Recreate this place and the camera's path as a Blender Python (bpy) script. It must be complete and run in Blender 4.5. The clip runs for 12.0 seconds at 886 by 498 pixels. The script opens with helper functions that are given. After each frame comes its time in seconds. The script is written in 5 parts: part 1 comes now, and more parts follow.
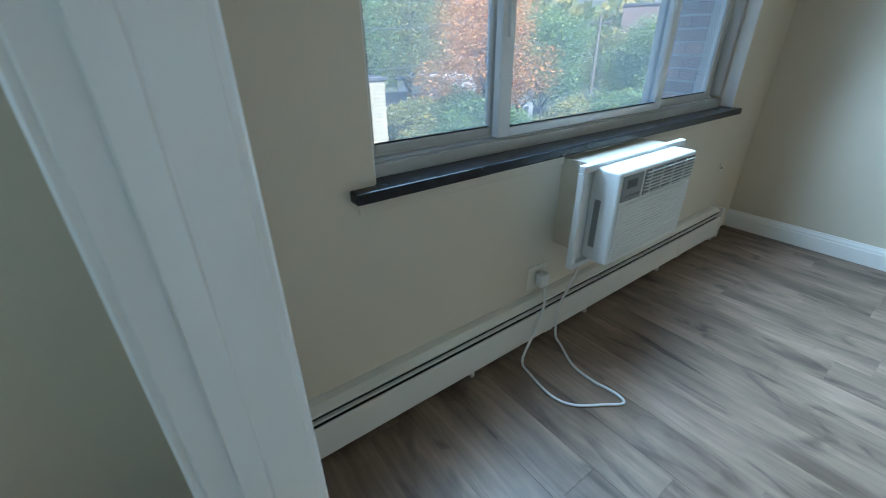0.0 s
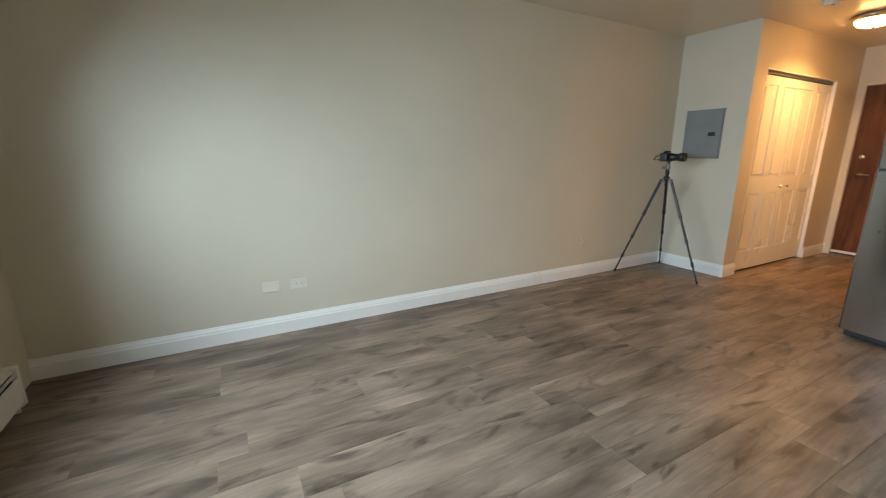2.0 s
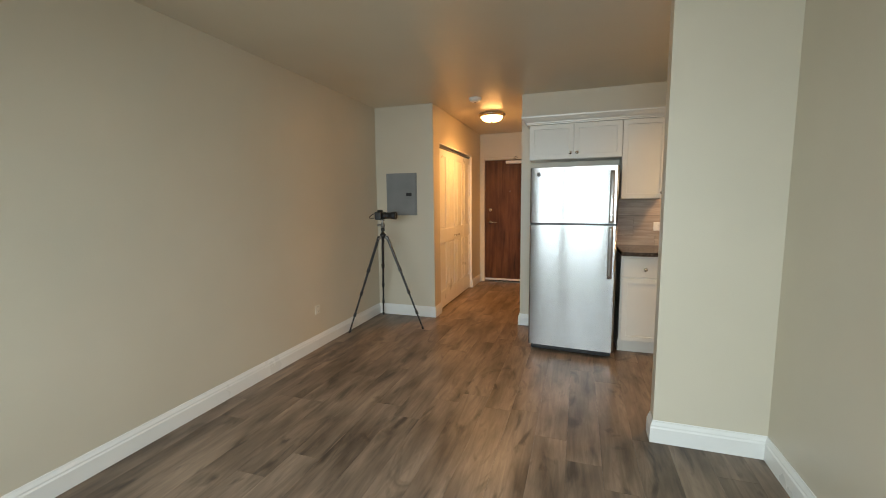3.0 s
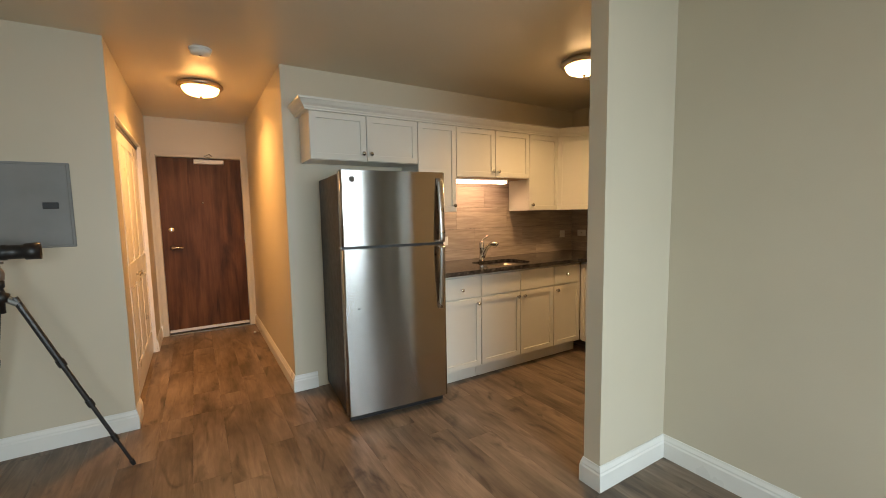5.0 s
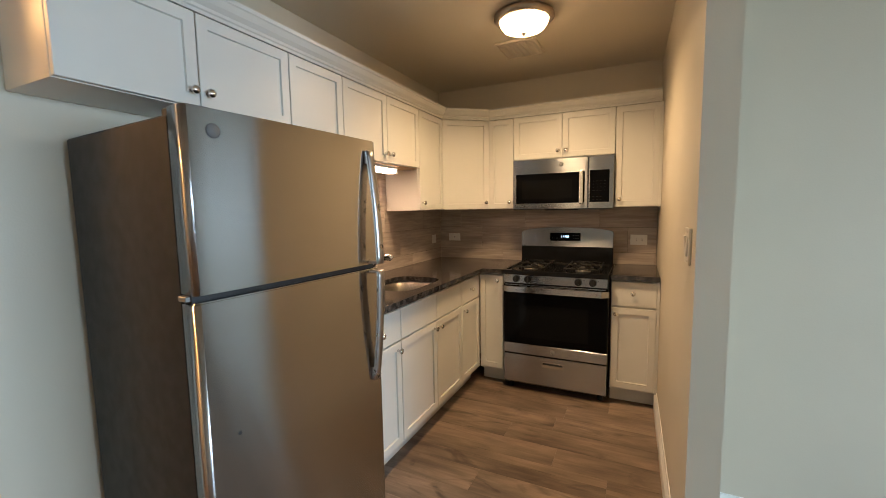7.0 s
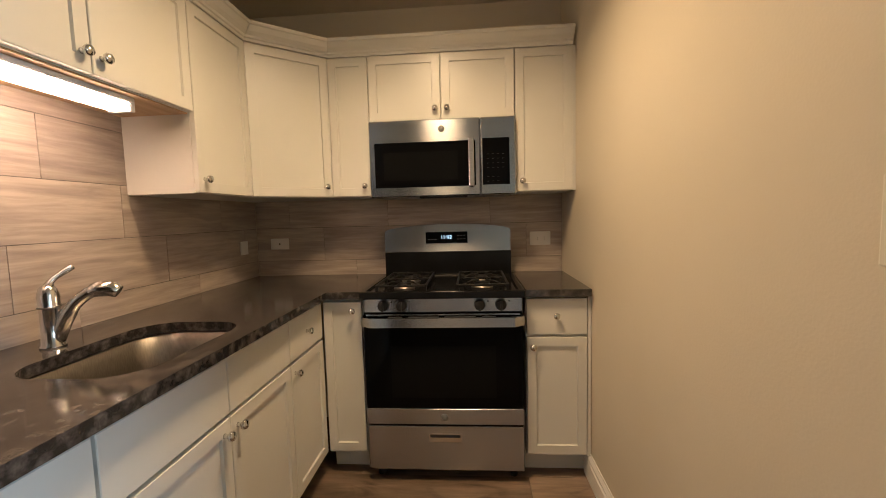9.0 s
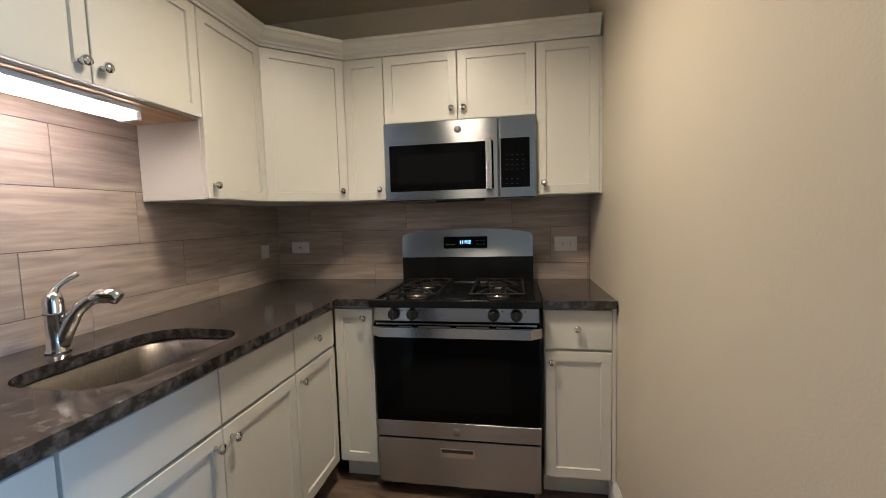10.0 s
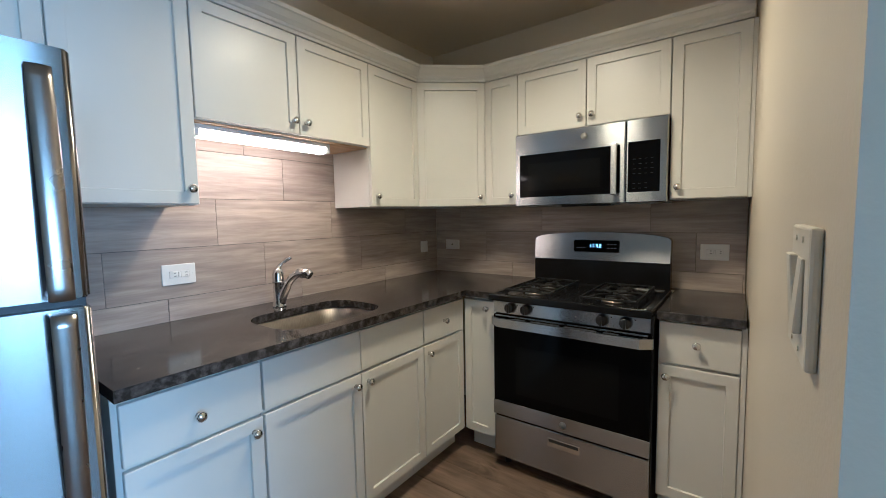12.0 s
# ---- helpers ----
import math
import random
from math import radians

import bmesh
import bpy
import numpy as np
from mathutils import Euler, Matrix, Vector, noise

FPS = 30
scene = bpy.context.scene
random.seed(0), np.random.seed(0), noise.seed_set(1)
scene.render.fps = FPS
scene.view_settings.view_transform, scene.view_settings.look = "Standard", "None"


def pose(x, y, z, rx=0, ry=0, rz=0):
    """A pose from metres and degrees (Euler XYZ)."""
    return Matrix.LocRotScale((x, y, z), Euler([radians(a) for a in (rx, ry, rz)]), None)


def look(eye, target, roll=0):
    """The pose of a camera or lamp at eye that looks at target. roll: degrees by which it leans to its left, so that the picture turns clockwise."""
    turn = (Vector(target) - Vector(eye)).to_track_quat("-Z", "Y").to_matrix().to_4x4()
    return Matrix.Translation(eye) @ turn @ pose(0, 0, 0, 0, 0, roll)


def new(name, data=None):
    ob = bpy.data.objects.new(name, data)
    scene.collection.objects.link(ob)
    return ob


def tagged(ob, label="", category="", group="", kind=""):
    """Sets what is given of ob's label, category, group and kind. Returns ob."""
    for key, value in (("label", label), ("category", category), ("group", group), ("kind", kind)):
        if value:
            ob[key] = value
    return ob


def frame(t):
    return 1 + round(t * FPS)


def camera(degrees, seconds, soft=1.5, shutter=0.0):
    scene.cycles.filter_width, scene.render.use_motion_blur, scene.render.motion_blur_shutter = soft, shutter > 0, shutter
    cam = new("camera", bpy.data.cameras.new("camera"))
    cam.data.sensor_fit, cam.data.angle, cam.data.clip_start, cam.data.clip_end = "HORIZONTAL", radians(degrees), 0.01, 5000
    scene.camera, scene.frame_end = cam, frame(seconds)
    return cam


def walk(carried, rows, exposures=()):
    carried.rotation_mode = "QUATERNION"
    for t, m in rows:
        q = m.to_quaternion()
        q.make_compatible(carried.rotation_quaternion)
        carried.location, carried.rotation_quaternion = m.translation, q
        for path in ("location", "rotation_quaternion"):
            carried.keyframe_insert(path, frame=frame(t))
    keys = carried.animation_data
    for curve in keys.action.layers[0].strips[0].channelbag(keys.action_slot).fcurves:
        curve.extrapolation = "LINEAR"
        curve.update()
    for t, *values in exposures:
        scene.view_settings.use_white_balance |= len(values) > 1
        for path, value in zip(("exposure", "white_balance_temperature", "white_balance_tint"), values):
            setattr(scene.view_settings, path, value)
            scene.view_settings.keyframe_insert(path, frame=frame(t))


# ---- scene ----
cam = camera(94.9, 12.0, soft=0.75, shutter=0.1)
PATH = [
    (0, (-1.441, -4.519, 1.237), (-2.493, -5.959, 0.332), -0.7),
    (0.3, (-1.533, -4.545, 1.222), (-2.889, -5.71, 0.325), 0.1),
    (0.5, (-1.593, -4.544, 1.228), (-3.106, -5.508, 0.342), 0.2),
    (0.7, (-1.634, -4.532, 1.235), (-3.276, -5.286, 0.376), -0.2),
    (1.1, (-1.688, -4.526, 1.242), (-3.512, -4.795, 0.468), 0.3),
    (1.5, (-1.732, -4.522, 1.248), (-3.605, -4.27, 0.594), 0.4),
    (1.8, (-1.817, -4.522, 1.268), (-3.619, -3.852, 0.714), 0.6),
    (2, (-1.858, -4.461, 1.263), (-3.572, -3.54, 0.8), 0.1),
    (2.2, (-1.937, -4.434, 1.297), (-3.501, -3.252, 0.9), 0.0),
    (2.5, (-2.116, -4.418, 1.298), (-3.366, -2.885, 1.003), -0.4),
    (3, (-2.476, -4.407, 1.36), (-3.107, -2.523, 1.129), -0.6),
    (3.6, (-2.91, -4.234, 1.352), (-2.859, -2.244, 1.156), -0.9),
    (5.5, (-3.798, -2.764, 1.389), (-2.54, -1.219, 1.207), -0.9),
    (6, (-3.843, -2.361, 1.379), (-2.391, -0.997, 1.202), -1.0),
    (6.5, (-3.695, -1.987, 1.382), (-2.067, -0.839, 1.205), -1.3),
    (7, (-3.523, -1.726, 1.376), (-1.732, -0.858, 1.18), -1.0),
    (7.5, (-3.303, -1.451, 1.316), (-1.381, -0.935, 1.118), -0.9),
    (9.5, (-2.318, -1.326, 1.256), (-0.33, -1.186, 1.094), -1.6),
    (10, (-2.32, -1.442, 1.276), (-0.356, -1.098, 1.118), -1.6),
    (10.5, (-2.395, -1.614, 1.308), (-0.499, -0.999, 1.149), -1.4),
    (11, (-2.41, -1.748, 1.32), (-0.618, -0.871, 1.169), -1.3),
    (11.5, (-2.401, -1.813, 1.315), (-0.723, -0.737, 1.155), -1.2),
    (12, (-2.405, -1.829, 1.312), (-0.801, -0.646, 1.152), -1.1),
]
walk(cam, [(t, look(e, a, r)) for t, e, a, r in PATH],
     exposures=[(0.0, 1.53, 5050, 5), (0.7, 1.38, 5350, 6), (1.5, 1.3, 6050, 11), (2.5, 1.12, 6950, 13), (3.6, 0.95, 7400, 13), (5.5, 1.17, 7250, 14), (6.5, 1.32, 6550, 13),
                (7.0, 1.5, 5950, 12), (7.7, 1.58, 5800, 12), (9.5, 1.28, 5700, 10), (10.0, 1.32, 4480, 6), (11.0, 1.38, 4300, 4), (12.0, 1.38, 4300, 3)])


# ---- world, sun, window light ----
world = bpy.data.worlds.new("overcast_sky")
scene.world = world
world.use_nodes = True
wn = world.node_tree
sky = wn.nodes.new("ShaderNodeTexSky")
sky.sky_type, sky.sun_disc = "NISHITA", False
sky.sun_elevation, sky.sun_rotation = radians(42), radians(20)
sky.dust_density, sky.air_density = 6.0, 1.4
wn.nodes["Background"].inputs[1].default_value = 0.15
wn.links.new(sky.outputs[0], wn.nodes["Background"].inputs[0])

sun = new("sun", bpy.data.lights.new("sun", "SUN"))
sun.data.energy, sun.data.angle, sun.data.color = 4.8, radians(15), (1.0, 0.96, 0.9)
sun.matrix_basis = look((0, 0, 30), (-0.25 * 30, -0.75 * 30, 2))

# sky light in each of the window's three openings, between the stiles
for x0, x1 in ((-2.47, -1.99), (-3.53, -2.58), (-4.24, -3.65)):
    for z in (1.27, 1.78):
        strip = new("window_light", bpy.data.lights.new("window_light", "AREA"))
        strip.data.shape, strip.data.size, strip.data.size_y = "RECTANGLE", x1 - x0, 0.46
        strip.data.energy, strip.data.color, strip.data.spread = 8.0 * (x1 - x0), (0.66, 0.86, 1.0), radians(120)
        strip.matrix_basis = look(((x0 + x1) / 2, -5.487, z), ((x0 + x1) / 2, -4.487, z - 0.46))

# added daylight to brighten the side room, at an unseen window opening
side = new("window_light", bpy.data.lights.new("window_light", "AREA"))
side.data.shape, side.data.size, side.data.size_y = "RECTANGLE", 0.9, 1.1
side.data.energy, side.data.color = 5.0, (0.64, 0.86, 1.0)
side.matrix_basis = look((-0.3, -5.53, 1.5), (-0.3, -4.53, 1.35))
for x, y, colour, watts in ((-3.55, 0.79, (1.0, 0.51, 0.165), 9.5), (-1.16, -1.11, (1.0, 0.66, 0.33), 7.8)):
    bulb = new("dome_bulb", bpy.data.lights.new("dome_bulb", "AREA"))
    bulb.data.shape, bulb.data.size, bulb.data.energy, bulb.data.color = "DISK", 0.24, watts, colour
    bulb.data.spread = radians(150)
    bulb.location = (x, y, 2.328)

# ---- materials ----


def mat(name, c1, c2=None, rough=0.5, metal=0.0, scale=6.0, stretch=(1, 1, 1), bump=0.0, bscale=90.0,
        vary=0.0, rvary=0.08, lo=0.35, hi=0.65, detail=5.0, aniso=0.0, coat=0.0, fine=None, knots=None, spec=0.5):
    """A surface of two mixed tones at one scale, a finer relief, and a tone of its own for each piece."""
    m = bpy.data.materials.new(name)
    m.use_nodes = True
    nt = m.node_tree
    n, l = nt.nodes, nt.links
    b = n["Principled BSDF"]
    b.inputs["Metallic"].default_value = metal
    b.inputs["Roughness"].default_value = rough
    b.inputs["Anisotropic"].default_value = aniso
    b.inputs["Coat Weight"].default_value = coat
    b.inputs["Anisotropic Rotation"].default_value = 0.25
    b.inputs["Specular IOR Level"].default_value = spec
    c2 = c2 or tuple(v * 0.9 for v in c1)
    co = n.new("ShaderNodeTexCoord")
    vec = co.outputs["Object"]
    if vary:
        info = n.new("ShaderNodeObjectInfo")
        mul = n.new("ShaderNodeMath")
        mul.operation = "MULTIPLY"
        mul.inputs[1].default_value = 97.0
        l.new(info.outputs["Random"], mul.inputs[0])
        add = n.new("ShaderNodeVectorMath")
        l.new(vec, add.inputs[0])
        l.new(mul.outputs[0], add.inputs[1])
        vec = add.outputs[0]
    mp = n.new("ShaderNodeMapping")
    mp.inputs["Scale"].default_value = stretch
    l.new(vec, mp.inputs[0])
    nz = n.new("ShaderNodeTexNoise")
    nz.inputs["Scale"].default_value, nz.inputs["Detail"].default_value = scale, detail
    l.new(mp.outputs[0], nz.inputs["Vector"])
    ramp = n.new("ShaderNodeValToRGB")
    ramp.color_ramp.elements[0].position, ramp.color_ramp.elements[1].position = lo, hi
    ramp.color_ramp.elements[0].color, ramp.color_ramp.elements[1].color = (*c2, 1), (*c1, 1)
    l.new(nz.outputs["Fac"], ramp.inputs[0])
    out = ramp.outputs[0]
    if fine:
        fs, fx, fy, fz, amount = fine
        mp3 = n.new("ShaderNodeMapping")
        mp3.inputs["Scale"].default_value = (fx, fy, fz)
        l.new(vec, mp3.inputs[0])
        nf = n.new("ShaderNodeTexNoise")
        nf.inputs["Scale"].default_value, nf.inputs["Detail"].default_value, nf.inputs["Distortion"].default_value = fs, 10.0, 1.2
        nf.inputs["Roughness"].default_value = 0.62
        l.new(mp3.outputs[0], nf.inputs["Vector"])
        mr3 = n.new("ShaderNodeMapRange")
        mr3.inputs["From Min"].default_value, mr3.inputs["From Max"].default_value = 0.30, 0.62
        mr3.inputs["To Min"].default_value, mr3.inputs["To Max"].default_value = 1 - amount, 1.0
        l.new(nf.outputs["Fac"], mr3.inputs[0])
        vm = n.new("ShaderNodeVectorMath")
        vm.operation = "SCALE"
        l.new(out, vm.inputs[0])
        l.new(mr3.outputs[0], vm.inputs["Scale"])
        out = vm.outputs[0]
    if knots:
        ks, kx, ky, kz, depth = knots
        mp4 = n.new("ShaderNodeMapping")
        mp4.inputs["Scale"].default_value = (kx, ky, kz)
        l.new(vec, mp4.inputs[0])
        nk = n.new("ShaderNodeTexNoise")
        nk.inputs["Scale"].default_value, nk.inputs["Detail"].default_value, nk.inputs["Distortion"].default_value = ks, 4.0, 2.2
        l.new(mp4.outputs[0], nk.inputs["Vector"])
        mr4 = n.new("ShaderNodeMapRange")
        mr4.inputs["From Min"].default_value, mr4.inputs["From Max"].default_value = 0.56, 0.72
        mr4.inputs["To Min"].default_value, mr4.inputs["To Max"].default_value = 1.0, 1 - depth
        l.new(nk.outputs["Fac"], mr4.inputs[0])
        vk = n.new("ShaderNodeVectorMath")
        vk.operation = "SCALE"
        l.new(out, vk.inputs[0])
        l.new(mr4.outputs[0], vk.inputs["Scale"])
        out = vk.outputs[0]
    if vary:
        hs = n.new("ShaderNodeHueSaturation")
        mr = n.new("ShaderNodeMapRange")
        mr.inputs["To Min"].default_value, mr.inputs["To Max"].default_value = 1 - vary, 1 + vary
        l.new(info.outputs["Random"], mr.inputs[0])
        l.new(mr.outputs[0], hs.inputs["Value"])
        l.new(out, hs.inputs["Color"])
        out = hs.outputs[0]
    l.new(out, b.inputs["Base Color"])
    if rvary:
        mr2 = n.new("ShaderNodeMapRange")
        mr2.inputs["To Min"].default_value, mr2.inputs["To Max"].default_value = rough + rvary, max(0.02, rough - rvary)
        l.new(nz.outputs["Fac"], mr2.inputs[0])
        l.new(mr2.outputs[0], b.inputs["Roughness"])
    if bump:
        nb = n.new("ShaderNodeTexNoise")
        nb.inputs["Scale"].default_value = bscale
        l.new(mp.outputs[0], nb.inputs["Vector"])
        bp = n.new("ShaderNodeBump")
        bp.inputs["Strength"].default_value, bp.inputs["Distance"].default_value = bump, 0.004
        l.new(nb.outputs["Fac"], bp.inputs["Height"])
        l.new(bp.outputs[0], b.inputs["Normal"])
    return m


def glow(name, colour, strength):
    m = bpy.data.materials.new(name)
    m.use_nodes = True
    b = m.node_tree.nodes["Principled BSDF"]
    b.inputs["Base Color"].default_value = (0.9, 0.88, 0.82, 1)
    b.inputs["Emission Color"].default_value = (*colour, 1)
    b.inputs["Emission Strength"].default_value = strength
    b.inputs["Roughness"].default_value = 0.3
    return m


def glass(name):
    """A clear pane with a bluish film that scatters daylight, put in as outdoor haze."""
    m = bpy.data.materials.new(name)
    m.use_nodes = True
    n, l = m.node_tree.nodes, m.node_tree.links
    b = n["Principled BSDF"]
    b.inputs["Transmission Weight"].default_value = 1.0
    b.inputs["Roughness"].default_value, b.inputs["IOR"].default_value = 0.0, 1.05
    haze_film = n.new("ShaderNodeBsdfTranslucent")
    haze_film.inputs[0].default_value = (0.70, 0.86, 1.0, 1)
    co = n.new("ShaderNodeTexCoord")
    nz = n.new("ShaderNodeTexNoise")
    nz.inputs["Scale"].default_value = 3.0
    l.new(co.outputs["Object"], nz.inputs["Vector"])
    mr = n.new("ShaderNodeMapRange")
    mr.inputs["To Min"].default_value, mr.inputs["To Max"].default_value = 0.15, 0.22
    l.new(nz.outputs["Fac"], mr.inputs[0])
    mix = n.new("ShaderNodeMixShader")
    l.new(mr.outputs[0], mix.inputs[0])
    l.new(b.outputs[0], mix.inputs[1])
    l.new(haze_film.outputs[0], mix.inputs[2])
    l.new(mix.outputs[0], n["Material Output"].inputs[0])
    return m


WALL = mat("wall_paint", (0.635, 0.57, 0.45), (0.60, 0.54, 0.425), rough=0.42, scale=1.3, bump=0.10, bscale=160, rvary=0.05)
CEIL = mat("ceiling_paint", (0.67, 0.595, 0.465), (0.64, 0.565, 0.44), rough=0.33, scale=1.1, bump=0.12, bscale=60, rvary=0.05)
TRIM = mat("trim_paint", (0.82, 0.81, 0.77), (0.78, 0.77, 0.73), rough=0.3, scale=3, bump=0.04)
CAB = mat("cabinet_paint", (0.69, 0.675, 0.62), (0.66, 0.645, 0.59), rough=0.33, scale=2.5, bump=0.03, bscale=140)
PLANK = mat("plank_vinyl", (0.315, 0.230, 0.166), (0.112, 0.079, 0.056), rough=0.38, scale=2.0, stretch=(3.2, 0.9, 1), bump=0.10, bscale=45, vary=0.04, lo=0.31, hi=0.69, detail=8, fine=(4.0, 7.0, 0.6, 1, 0.36), knots=(2.2, 2.4, 0.8, 1, 0.60), spec=0.32)
TILE = mat("wood_look_tile", (0.50, 0.425, 0.36), (0.36, 0.30, 0.255), rough=0.38, scale=3.0, stretch=(1.2, 1, 14), bump=0.08, bscale=40, vary=0.07, detail=8, fine=(4.0, 1.0, 1, 12, 0.22))
GROUT = mat("grout", (0.17, 0.150, 0.132), rough=0.8)
QUARTZ = mat("dark_quartz", (0.135, 0.118, 0.106), (0.028, 0.025, 0.024), rough=0.12, scale=40, lo=0.44, hi=0.72, rvary=0.03, detail=14, fine=(150, 1, 1, 1, 0.45))
SILL = mat("black_stone", (0.022, 0.024, 0.03), (0.012, 0.013, 0.016), rough=0.24, scale=30, bump=0.03, spec=0.3)
STEEL = mat("brushed_steel", (0.51, 0.515, 0.525), (0.48, 0.485, 0.495), metal=1.0, rough=0.22, scale=4, stretch=(1, 1, 60), rvary=0.01, aniso=0.95)
FRSTEEL = mat("fridge_door_steel", (0.40, 0.392, 0.382), (0.385, 0.377, 0.367), metal=1.0, rough=0.19, scale=4, stretch=(1, 1, 60), rvary=0.006, aniso=1.0)
BARSTEEL = mat("dark_brushed_steel", (0.40, 0.385, 0.365), (0.36, 0.345, 0.33), metal=1.0, rough=0.28, scale=20, rvary=0.02)
BADGE = mat("grey_badge", (0.16, 0.155, 0.15), (0.14, 0.135, 0.13), rough=0.55, scale=30, spec=0.2)
SINK = mat("satin_steel", (0.27, 0.245, 0.215), (0.22, 0.20, 0.178), metal=1.0, rough=0.38, scale=40, stretch=(8, 1, 1), rvary=0.06)
CHROME = mat("polished_metal", (0.75, 0.74, 0.72), (0.68, 0.67, 0.65), metal=1.0, rough=0.16, scale=20, rvary=0.04)
NICKEL = mat("brushed_nickel", (0.50, 0.42, 0.34), (0.42, 0.35, 0.28), metal=1.0, rough=0.32, scale=20, rvary=0.05)
FRSIDE = mat("dark_grey_enamel", (0.020, 0.019, 0.018), (0.015, 0.0145, 0.014), rough=0.5, spec=0.3, scale=20, bump=0.10, bscale=300)
BLACK = mat("black_plastic", (0.014, 0.014, 0.015), (0.010, 0.010, 0.010), rough=0.4, scale=30)
ENAMEL = mat("black_enamel", (0.010, 0.010, 0.011), (0.008, 0.008, 0.008), rough=0.14, scale=10, rvary=0.03, spec=0.16)
IRON = mat("cast_iron", (0.012, 0.012, 0.012), (0.008, 0.008, 0.008), rough=0.6, spec=0.25, scale=80, bump=0.2, bscale=200)
DARKGLASS = mat("oven_glass", (0.0035, 0.0035, 0.004), (0.003, 0.003, 0.003), rough=0.06, scale=4, rvary=0.015, spec=0.07)
SMOKEGLASS = mat("oven_window", (0.007, 0.007, 0.0068), (0.005, 0.005, 0.005), rough=0.09, scale=300, rvary=0.02, spec=0.10)
DOORWOOD = mat("stained_wood_veneer", (0.185, 0.074, 0.027), (0.075, 0.028, 0.011), rough=0.46, spec=0.18, scale=1.7, stretch=(5.5, 1, 0.9), bump=0.05, bscale=60, lo=0.34, hi=0.74, detail=6, fine=(2.2, 14, 1, 0.6, 0.28), knots=(1.6, 3.2, 1, 0.35, 0.5))
RAWWOOD = mat("pale_plywood", (0.62, 0.43, 0.25), (0.50, 0.33, 0.18), rough=0.55, scale=4, stretch=(1, 8, 1))
ALU = mat("window_aluminium", (0.52, 0.51, 0.48), (0.47, 0.46, 0.435), rough=0.42, metal=0.0, scale=6, bump=0.03)
VINYL = mat("white_vinyl", (0.72, 0.73, 0.73), (0.68, 0.69, 0.69), rough=0.35, scale=5)
ACWHITE = mat("white_plastic", (0.68, 0.68, 0.66), (0.65, 0.65, 0.63), rough=0.4, scale=8, bump=0.03, bscale=250)
ACGREY = mat("grey_plastic", (0.20, 0.205, 0.205), (0.17, 0.175, 0.175), rough=0.4, scale=10)
HEAT = mat("heater_enamel", (0.74, 0.71, 0.64), (0.69, 0.66, 0.59), rough=0.36, scale=3, bump=0.04)
PLATE = mat("white_plate", (0.80, 0.79, 0.75), (0.77, 0.76, 0.72), rough=0.32, scale=9)
CREAM = mat("cream_plate", (0.69, 0.645, 0.54), (0.66, 0.615, 0.51), rough=0.35, scale=9)
SLOT = mat("dark_slot", (0.02, 0.02, 0.02), rough=0.6)
PANELGREY = mat("grey_panel_paint", (0.235, 0.24, 0.24), (0.205, 0.21, 0.21), rough=0.45, scale=5, bump=0.05)
CARBON = mat("carbon_leg", (0.020, 0.020, 0.021), (0.014, 0.014, 0.015), rough=0.35, scale=60)
GREYMETAL = mat("grey_cast_metal", (0.32, 0.32, 0.31), (0.26, 0.26, 0.25), metal=0.8, rough=0.4, scale=30)
PANE = glass("window_pane")
DOME = glow("lit_frosted_glass", (1.0, 0.64, 0.30), 6.4)
HALLDOME = glow("lit_amber_glass", (1.0, 0.51, 0.165), 12.0)
TUBE = glow("lit_tube", (1.0, 0.64, 0.40), 11.5)
CLOCK = glow("clock_digits", (0.5, 0.8, 1.0), 0.8)

# ---- mesh helpers ----


def box(bm, x0, x1, y0, y1, z0, z1, bevel=0.0, seg=1):
    r = bmesh.ops.create_cube(bm, size=1.0)
    vs = r["verts"]
    for v in vs:
        v.co = Vector(((x0 + x1) / 2 + v.co.x * (x1 - x0), (y0 + y1) / 2 + v.co.y * (y1 - y0), (z0 + z1) / 2 + v.co.z * (z1 - z0)))
    if bevel:
        es = {e for v in vs for e in v.link_edges}
        bmesh.ops.bevel(bm, geom=list(es), offset=bevel, segments=seg, affect="EDGES", profile=0.5)
    return bm


def boxes(*specs, bevel=0.0):
    bm = bmesh.new()
    for s in specs:
        box(bm, *s, bevel=bevel)
    return bm


def cyl(bm, p, q, r0, r1=None, seg=16, caps=True):
    p, q = Vector(p), Vector(q)
    d = q - p
    m = Matrix.Translation((p + q) / 2) @ d.to_track_quat("Z", "Y").to_matrix().to_4x4()
    bmesh.ops.create_cone(bm, cap_ends=caps, segments=seg, radius1=r0, radius2=r0 if r1 is None else r1, depth=d.length, matrix=m)
    return bm


def lathe(bm, profile, m=Matrix(), seg=24):
    """A turned body about local z from (radius, height) pairs."""
    rings = []
    for r, z in profile:
        rings.append([bm.verts.new(m @ Vector((max(r, 1e-4) * math.cos(2 * math.pi * k / seg), max(r, 1e-4) * math.sin(2 * math.pi * k / seg), z))) for k in range(seg)])
    for a, b in zip(rings, rings[1:]):
        for k in range(seg):
            f = bm.faces.new((a[k], a[(k + 1) % seg], b[(k + 1) % seg], b[k]))
            f.smooth = True
    bm.faces.new(rings[0][::-1])
    bm.faces.new(rings[-1])
    return bm


